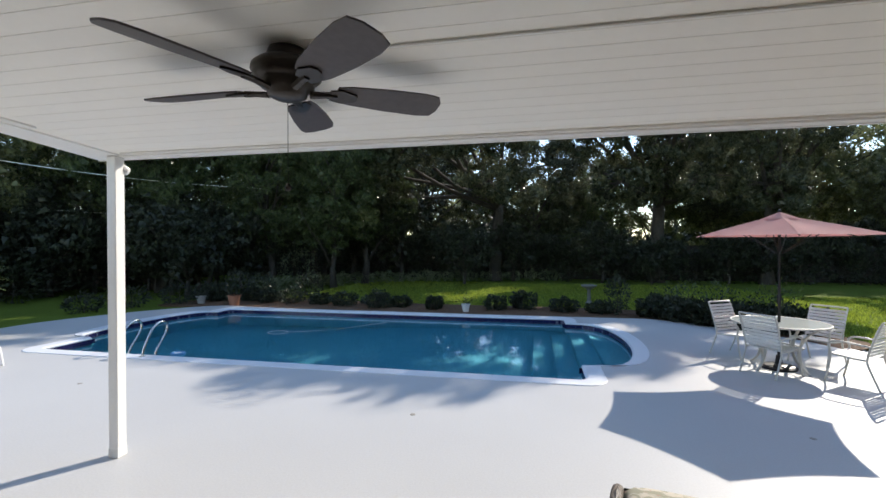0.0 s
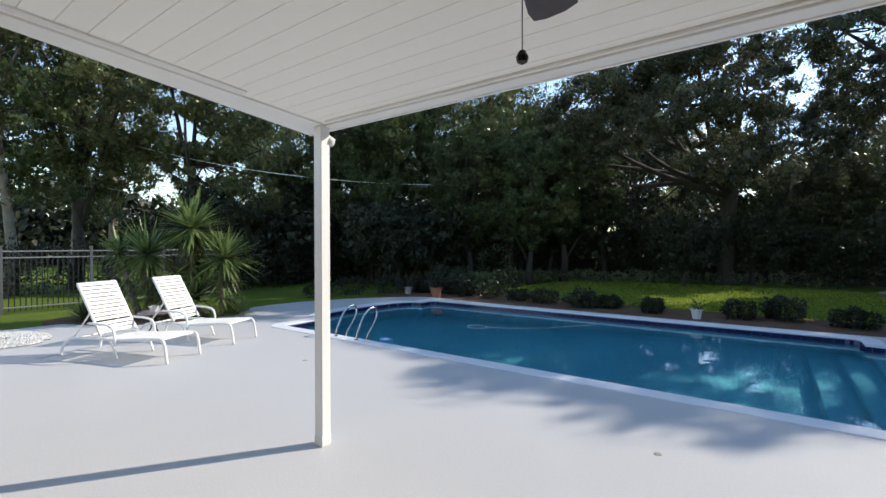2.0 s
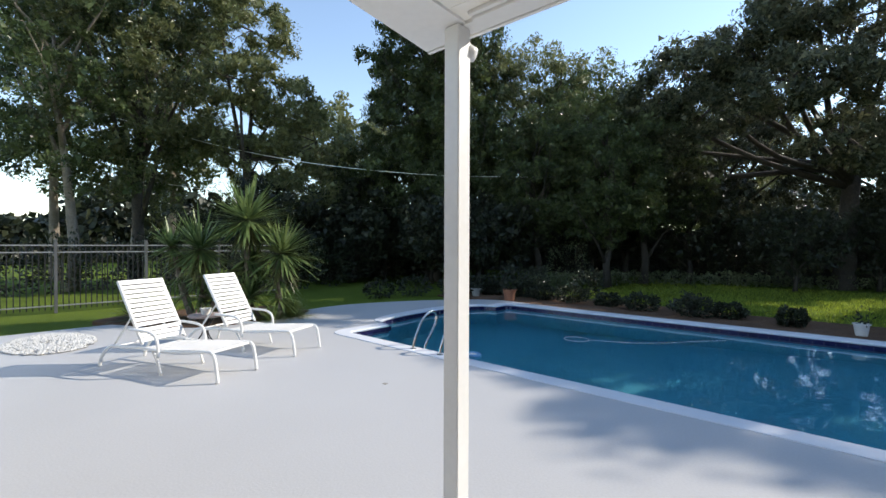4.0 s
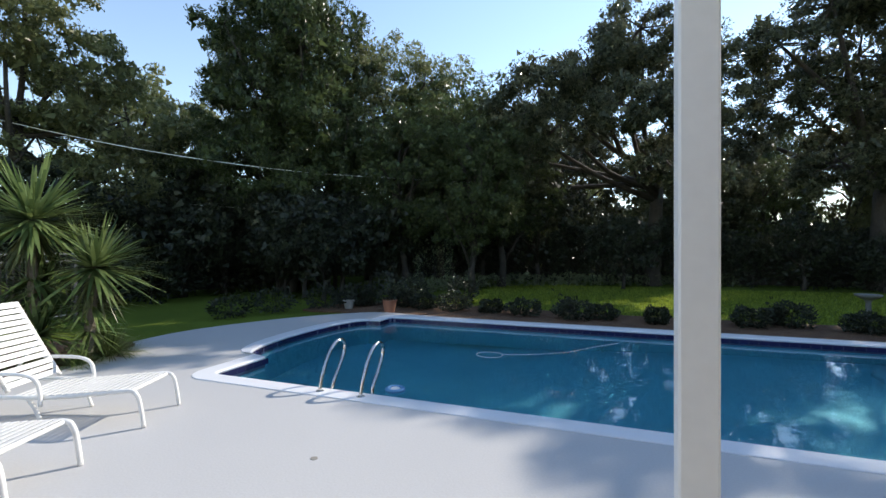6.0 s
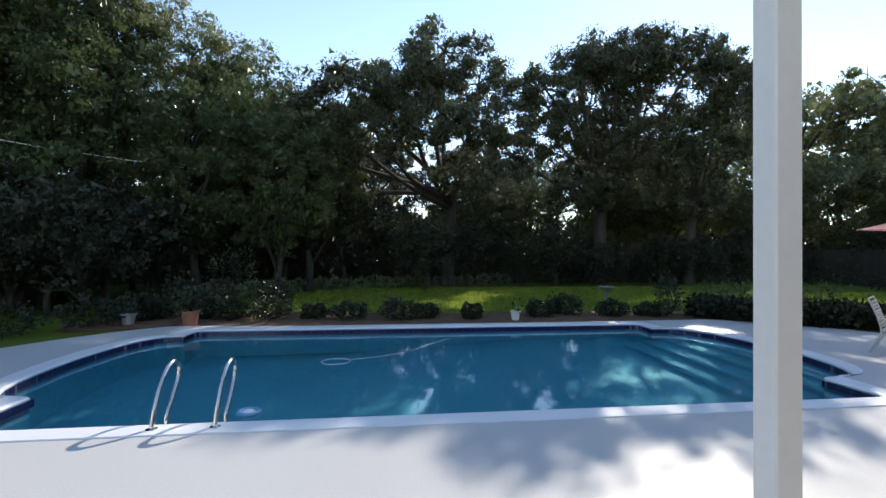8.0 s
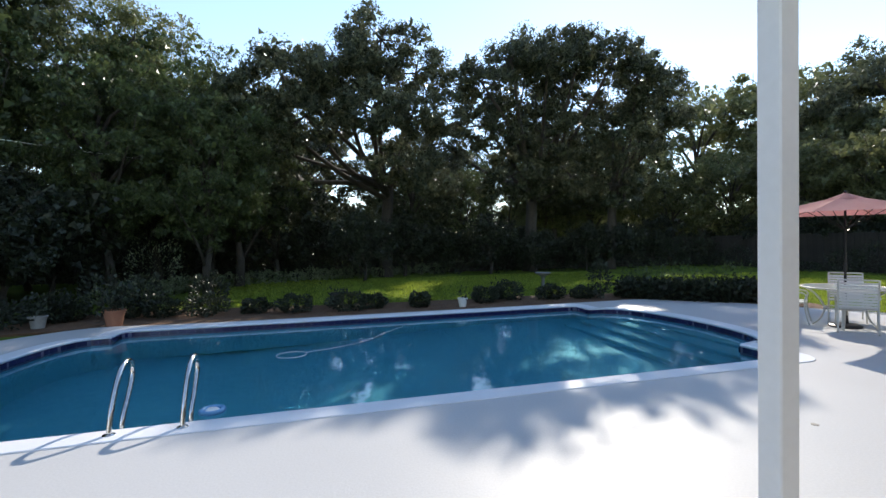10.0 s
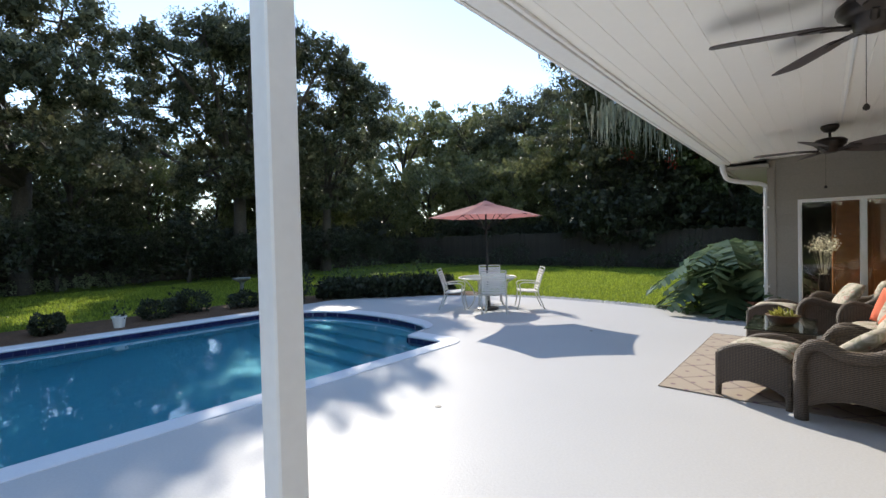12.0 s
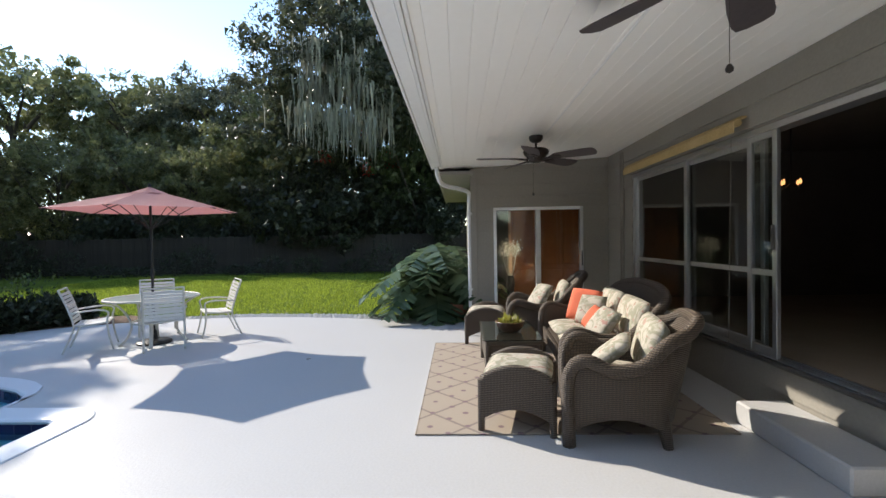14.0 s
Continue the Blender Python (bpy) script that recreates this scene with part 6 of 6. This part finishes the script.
# ---- split-leaf plant by the wing ----
def split_leaf(r, base, az, lean, length, size):
    """A stalk and a blade cut into fingers, as quads."""
    d = np.array((math.cos(az) * math.cos(lean), math.sin(az) * math.cos(lean), math.sin(lean)))
    tip = base + d * length
    out = np.array((math.cos(az), math.sin(az), -0.95 + 0.6 * math.sin(lean)))
    out /= np.linalg.norm(out)
    side = np.array((-math.sin(az), math.cos(az), 0.0))
    v = []
    for k in range(9):
        t = k / 8
        mid = tip + out * size * (t - 0.15)
        mid[2] -= 0.18 * size * t * t
        reach = size * (0.5 - 0.42 * abs(t - 0.35)) * (1 if t < 0.95 else 0.6)
        for s in (-1, 1):
            w = size * 0.105
            e = mid + side * s * reach + out * reach * (0.35 if t > 0.2 else -0.3)
            e[2] -= 0.12 * size * r.uniform(0.5, 1.3)
            v += [mid - out * w, mid + out * w, e + out * w * 0.35, e - out * w * 0.35]
    return base, tip, v


def big_plant(x, y, n, label):
    g = thing("split_leaf_plant", (x, y, -0.05), label, "shrub")
    r = np.random.default_rng(21)
    for k in range(n):
        az, lean = k * 2.39996 + r.uniform(-0.3, 0.3), r.uniform(0.25, 1.42)
        L = r.uniform(0.92, 1.42) * (0.42 if lean < 0.5 else 0.75 if lean < 0.8 else 1.0)
        base, tip, v = split_leaf(r, np.array((r.uniform(-0.18, 0.18), r.uniform(-0.18, 0.18), 0.05)), az, lean, L, r.uniform(0.6, 0.95))
        o = new("leaf", quads("leaf", np.array(v), M_PHILO))
        o.parent = g
        part("stalk", tube(bmesh.new(), smooth_path([tuple(base), tuple((base + tip) / 2 + np.array((0, 0, 0.08))), tuple(tip)], 3), 0.011, 5), M_LEAF_MID, o)


big_plant(9.45, 0.14, 58, "large glossy split-leaf philodendron at the wing corner")
big_plant(9.75, -0.2, 26, "glossy split-leaf philodendron behind the first")
pot_plant(8.85, -0.30, 0.0, 0.17, 0.30, "terracotta pot half hidden under big leaves", M_TERRA, M_LEAF_DARK, 0)


# ---- beds, shrubs and pots ----
def shrub(x, y, rad, h, label, material, n=420, leaf=0.07, name="shrub", category="shrub", group=""):
    g = thing(name, (x, y, -0.05), label, category, group)
    c = rng.normal(size=(n, 3))
    c /= np.linalg.norm(c, axis=1, keepdims=True)
    c *= rng.uniform(0.35, 1, (n, 1)) ** 0.5 * (1 + 0.18 * np.sin(c[:, :1] * 7 + rng.uniform(0, 6)))
    c = c * np.array((rad, rad, h * 0.52)) + np.array((0, 0, h * 0.5))
    c[:, 2] = np.maximum(c[:, 2], 0.02)
    o = new("foliage", leaf_mesh("foliage", c, c - np.array((0, 0, h * 0.2)) + rng.normal(size=c.shape) * 0.15, leaf, leaf * 0.5, material, 0.1, rng))
    o.parent = g
    part("stem", tube(bmesh.new(), [(0, 0, 0), (0.05 * rad, 0.03 * rad, h * 0.3), (0.02, 0, h * 0.65)], [0.02, 0.014, 0.006], 6), M_BARK, g)


bm = bmesh.new()
prism(bm, [(q.x, q.y) for q in smooth_path([(-8.0, 8.6, 0), (-6.2, 8.7, 0), (-4.5, 8.65, 0), (0, 8.6, 0), (3, 8.58, 0), (5.4, 8.6, 0), (6.6, 8.5, 0), (8.1, 7.32, 0), (8.95, 5.9, 0), (9.8, 6.6, 0), (9.0, 8.4, 0), (7.0, 9.9, 0), (5.0, 10.4, 0), (0, 10.4, 0), (-4, 10.9, 0), (-7, 10.8, 0)], 3, True)], -0.1, -0.005)
tagged(put(bm, "mulch_bed", M_MULCH), "pine straw mulch bed between pool and lawn", "mulch", kind="structure")
br_ = random.Random(12)
for k in range(15):
    x = -7.6 + k * 0.92 + br_.uniform(-0.15, 0.15)
    if abs(x - 1.72) < 0.35:
        continue
    r_ = br_.uniform(0.32, 0.46)
    shrub(x, 9.55 + br_.uniform(-0.25, 0.35) + (0.4 if x < -4 else 0), r_, r_ * br_.uniform(1.0, 1.35), "small rounded dark shrub in the mulch bed", M_LEAF_DARK, 1300, 0.075, group="bed shrubs")
for x, y, r_, h in ((5.75, 9.25, 0.30, 1.15), (-4.4, 11.6, 0.5, 0.9), (-6.3, 10.3, 0.5, 1.1), (-5.4, 10.2, 0.45, 1.0), (-7.6, 9.0, 0.6, 0.7), (-8.5, 8.1, 0.6, 0.65), (-8.9, 7.0, 0.55, 0.55), (-7.0, 9.9, 0.5, 0.7)):
    shrub(x, y, r_, h, "upright dark leafy shrub beside the pool deck", M_LEAF_DARK, 700, 0.09, group="bed shrubs")
shrub(-6.6, 14.6, 0.95, 1.9, "airy silver-leaved bush at the lawn edge", M_SILVER_LIT, 800, 0.08)
# low hedge of strappy clumps beside the deck
for k in range(16):
    t = k / 15
    x, y = 6.45 + 2.55 * t, 8.85 - 2.1 * t - 0.25 * math.sin(t * 3.1) + 0.25
    for row in range(2):
        o_ = row * 0.42
        shrub(x + o_ * 0.64 + br_.uniform(-0.06, 0.06), y + o_ * 0.77, 0.33, 0.55 + 0.05 * row, "low dark green clump in the edging hedge", M_LEAF_DARK, 360, 0.13, "hedge_clump", "hedge", "edging hedge beside the table")
for k in range(8):
    t = k / 7
    shrub(7.0 + 2.1 * t + br_.uniform(-0.2, 0.2), 9.7 - 2.0 * t + br_.uniform(-0.1, 0.3), 0.38, br_.uniform(0.85, 1.15), "leggy rose-like bush behind the hedge", M_LEAF_MID, 130, 0.09, "rose_bush", "shrub", "bushes behind the hedge")
edge_line = smooth_path([(-7.2, 12.8, 0), (-6.3, 15.2, 0), (-4.6, 17.6, 0), (-2.0, 19.2, 0), (1.0, 20.2, 0), (4.6, 20.9, 0)], 5)
for q in edge_line:
    shrub(q.x + br_.uniform(-0.12, 0.12), q.y + br_.uniform(-0.2, 0.2), br_.uniform(0.34, 0.46), br_.uniform(0.48, 0.66), "silvery clump edging the back of the lawn, paled as if in sun", M_SILVER_LIT, 420, 0.09, "border_clump", "shrub", "clumps along the lawn edge")
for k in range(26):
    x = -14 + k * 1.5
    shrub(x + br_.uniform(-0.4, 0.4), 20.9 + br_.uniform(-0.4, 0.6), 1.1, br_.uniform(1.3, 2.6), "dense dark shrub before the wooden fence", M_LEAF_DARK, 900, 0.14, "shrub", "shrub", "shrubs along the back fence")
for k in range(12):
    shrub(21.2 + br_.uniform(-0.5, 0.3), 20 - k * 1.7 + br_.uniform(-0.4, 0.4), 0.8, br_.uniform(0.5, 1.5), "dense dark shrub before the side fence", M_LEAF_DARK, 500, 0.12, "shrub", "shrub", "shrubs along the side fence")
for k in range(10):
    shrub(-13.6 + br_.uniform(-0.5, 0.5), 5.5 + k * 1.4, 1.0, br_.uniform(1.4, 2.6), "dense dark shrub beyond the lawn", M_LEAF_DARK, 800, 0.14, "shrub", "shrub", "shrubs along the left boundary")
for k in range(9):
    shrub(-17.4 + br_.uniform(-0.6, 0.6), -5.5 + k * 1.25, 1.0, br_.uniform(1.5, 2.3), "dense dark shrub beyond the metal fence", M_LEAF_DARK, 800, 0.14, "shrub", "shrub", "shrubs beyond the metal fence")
pot_plant(1.72, 9.02, -0.01, 0.12, 0.22, "white pot at the edge of the mulch bed", M_CERAM, M_LEAF_DARK, 40, 0.1, 0.2)
pot_plant(-5.55, 8.95, -0.01, 0.19, 0.32, "terracotta pot with a leafy plant beside the pool", M_TERRA, M_LEAF_DARK, 120, 0.16, 0.5)
# pale pot greyed: the shade it stands in is part of the colour
M_SHADEDPOT = surface("shaded_pot", (0.26, 0.25, 0.23), (0.38, 0.37, 0.34), 0.7, 6, 40, 0.2)
pot_plant(-6.9, 9.15, -0.01, 0.15, 0.24, "pale pot, greyed as if in shade, with drooping plant beside the pool", M_SHADEDPOT, M_LEAF_DARK, 80, 0.14, 0.3)
pot_plant(3.1, 10.1, -0.01, 0.2, 0.34, "dark pot among the bed shrubs", M_IRON, M_LEAF_DARK, 40, 0.1, 0.2)
pot_plant(-1.2, 10.2, -0.01, 0.2, 0.34, "dark pot among the bed shrubs", M_IRON, M_LEAF_DARK, 40, 0.1, 0.2)
bath = thing("bird_bath", (5.3, 11.6, -0.05), "small grey stone bird bath on the lawn", "bird bath")
M_STONE = surface("grey_stone", (0.16, 0.155, 0.145), (0.24, 0.235, 0.22), 0.85, 4, 40, 0.4)
part("pedestal", lathe(bmesh.new(), [(0, 0), (0.13, 0), (0.12, 0.05), (0.06, 0.12), (0.05, 0.42), (0.08, 0.5), (0, 0.5)], 16), M_STONE, bath)
part("basin", lathe(bmesh.new(), [(0, 0.5), (0.1, 0.5), (0.24, 0.58), (0.25, 0.62), (0.22, 0.62), (0.08, 0.55), (0, 0.55)], 20), M_STONE, bath)


# ---- fences ----
def wood_fence(name, x, y, turn, length, label):
    """Board fence running along local +x."""
    g = thing(name, (x, y, -0.05), label, "fence", "wooden boundary fences", turn)
    bm = bmesh.new()
    box(bm, 0, 0.13, -0.012, 0.012, 0, 1.88, 0.003)
    for v in bm.verts:
        if v.co.z > 1.8 and (v.co.x < 0.02 or v.co.x > 0.11):
            v.co.z -= 0.03
    me = bpy.data.meshes.new("board")
    bm.to_mesh(me)
    bm.free()
    me.materials.append(M_DARKWOOD)
    fr = random.Random(int(length * 7))
    n = int(length / 0.132)
    for k in range(n):
        o = new("board", me)
        o.parent = g
        o.matrix_basis = pose(k * 0.132, fr.uniform(-0.006, 0.006), fr.uniform(-0.03, 0.02), 0, fr.uniform(-0.4, 0.4), 0)
    for z in (0.4, 1.45):
        part("rail", boxed(0, length, 0.014, 0.055, z, z + 0.09), M_DARKWOOD, g)
    for k in range(int(length / 2.4) + 1):
        part("fence_post", boxed(k * 2.4, k * 2.4 + 0.09, 0.057, 0.147, 0, 1.85), M_DARKWOOD, g)


wood_fence("wood_fence", -16.0, 22.2, 0, 39.0, "dark weathered wooden board fence at the garden's back")
wood_fence("wood_fence", 22.6, 22.0, -90, 26.0, "dark weathered wooden board fence beside the lawn")
wood_fence("wood_fence", -15.8, 22.0, -90, 14.5, "dark wooden board fence at the shaded boundary")

mf = thing("metal_fence", (-12.55, -8.0, -0.05), "black aluminium picket fence with flat top rails", "fence", turn=87)
bm = bmesh.new()
box(bm, -0.011, 0.011, -0.011, 0.011, 0.08, 1.62)
picket = bpy.data.meshes.new("picket")
bm.to_mesh(picket)
bm.free()
picket.materials.append(M_IRON)
bm = bmesh.new()
box(bm, -0.03, 0.03, -0.03, 0.03, 0, 1.68, 0.004)
box(bm, -0.035, 0.035, -0.035, 0.035, 1.68, 1.71, 0.006)
fpost = bpy.data.meshes.new("fence_post")
bm.to_mesh(fpost)
bm.free()
# rails and posts greyed: light on the black enamel is in their colour
M_LITRAIL = surface("lit_rail_enamel", (0.22, 0.225, 0.23), (0.32, 0.325, 0.33), 0.4, 3, 40, 0.05, metal=0.3)
M_LITPOST = surface("lit_post_enamel", (0.09, 0.092, 0.095), (0.15, 0.153, 0.158), 0.4, 3, 40, 0.05, metal=0.3)
fpost.materials.append(M_LITPOST)
for k in range(8):
    o = new("fence_post", fpost)
    o.parent = mf
    o.matrix_basis = pose(0.9 + k * 1.78 - 0.07 * 0, 0, 0)
for k in range(120):
    o = new("picket", picket)
    o.parent = mf
    o.matrix_basis = pose(0.9 + 0.11 + k * 0.105, 0, 0)
for z in (0.16, 1.40, 1.56):
    part("rail", boxed(0.0, 13.6, -0.014, 0.014, z, z + 0.03, 0.003), M_LITRAIL, mf)

# ---- wires, moss and blossom ----
wire = thing("utility_wire", (0, 0, 0), "thin sagging utility wire across the trees", "wire", "utility wires")
part("cable", tube(bmesh.new(), smooth_path([(-22, 0.5, 7.4), (-16, 6.0, 5.2), (-11, 10.8, 4.35), (-5.5, 16, 4.3)], 8), 0.014, 5), M_WHITE, wire)
wire = thing("utility_wire", (0, 0, 0), "thin sagging utility wire across the trees", "wire", "utility wires")
part("cable", tube(bmesh.new(), smooth_path([(-23, 3, 4.6), (-16, 8.5, 3.4), (-12.6, 11.6, 3.1)], 8), 0.012, 5), M_WHITE, wire)


def moss(x, y, z, n, label):
    """Hanging strands of moss from a limb."""
    g = thing("spanish_moss", (x, y, z), label, "moss", "moss on the big oak")
    v = []
    for k in range(n):
        px, py = rng.normal(0, 0.58, 2)
        L = rng.uniform(0.5, 1.9)
        pz = rng.uniform(-0.2, 0.3)
        a = rng.uniform(0, math.pi)
        for s in range(4):
            z0, z1 = pz - L * s / 4, pz - L * (s + 1) / 4
            w0, w1 = 0.05 * (1 - s / 4.4), 0.05 * (1 - (s + 1) / 4.4)
            j = rng.normal(0, 0.03, 2)
            c, s_ = math.cos(a), math.sin(a)
            v += [(px - w0 * c, py - w0 * s_, z0), (px + w0 * c, py + w0 * s_, z0), (px + j[0] + w1 * c, py + j[1] + w1 * s_, z1), (px + j[0] - w1 * c, py + j[1] - w1 * s_, z1)]
            px, py = px + j[0], py + j[1]
    o = tagged(new("strand_mass", quads("strand_mass", np.array(v), M_MOSS)), kind="stuff")
    o.parent = g


for x, y, z in ((19.8, 4.2, 9.2), (20.2, 5.6, 8.4), (20.6, 3.0, 8.0), (21.0, 6.4, 10.4), (20.0, 4.8, 7.0), (20.8, 2.0, 10.2), (21.2, 4.4, 11.2), (20.4, 3.6, 6.6), (21.4, 0.8, 7.4), (20.0, 5.4, 9.8), (20.4, 3.9, 8.2), (20.2, 6.2, 7.4)):
    moss(x, y, z, 110, "hanging grey-green strands of spanish moss")
for x, y, z in ((21.6, 4.4, 6.4), (22.0, 2.7, 5.0), (21.4, 5.9, 5.2), (21.8, 1.2, 6.3), (21.9, 4.0, 4.6)):
    g = thing("blossom_cluster", (x, y, z), "cluster of red hanging blossom", "blossom", "red blossom on the tree")
    tagged(leafy("petals", rng, 70, (0, 0, 0.3), (0.18, 0.18, 0.22), 0.12, 0.06, M_RED, g, 0.1, 0.3), kind="stuff")

# ---- lawn blades ----
def lawn(name, x0, x1, y0, y1, n, label, keep):
    gr = np.random.default_rng(31)
    x, y = gr.uniform(x0, x1, n), gr.uniform(y0, y1, n)
    ok = keep(x, y)
    x, y = x[ok], y[ok]
    n = len(x)
    a, h = gr.uniform(0, 6.283, n), gr.uniform(0.035, 0.075, n)
    w = 0.012
    c, s = np.cos(a) * w, np.sin(a) * w
    lx, ly = gr.normal(0, 0.02, n), gr.normal(0, 0.02, n)
    z = np.full(n, -0.05)
    v = np.stack((np.stack((x - c, y - s, z), 1), np.stack((x + c, y + s, z), 1), np.stack((x + lx + c * 0.2, y + ly + s * 0.2, z + h), 1), np.stack((x + lx - c * 0.2, y + ly - s * 0.2, z + h), 1)), 1)
    return tagged(new(name, quads(name, v.reshape(-1, 3), M_GRASS)), label, "grass", kind="stuff")


lawn("grass", 9.3, 21.0, 0.0, 15.0, 75000, "short green lawn grass in the sun", lambda x, y: (x > 9.9 - 0.0 * y) & ((y < 6.6) | (x > 9.3 + (8.0 - y) * 0.1)))
lawn("grass", -5.0, 12.0, 10.4, 19.0, 50000, "short green lawn grass behind the pool", lambda x, y: x + y > 6)
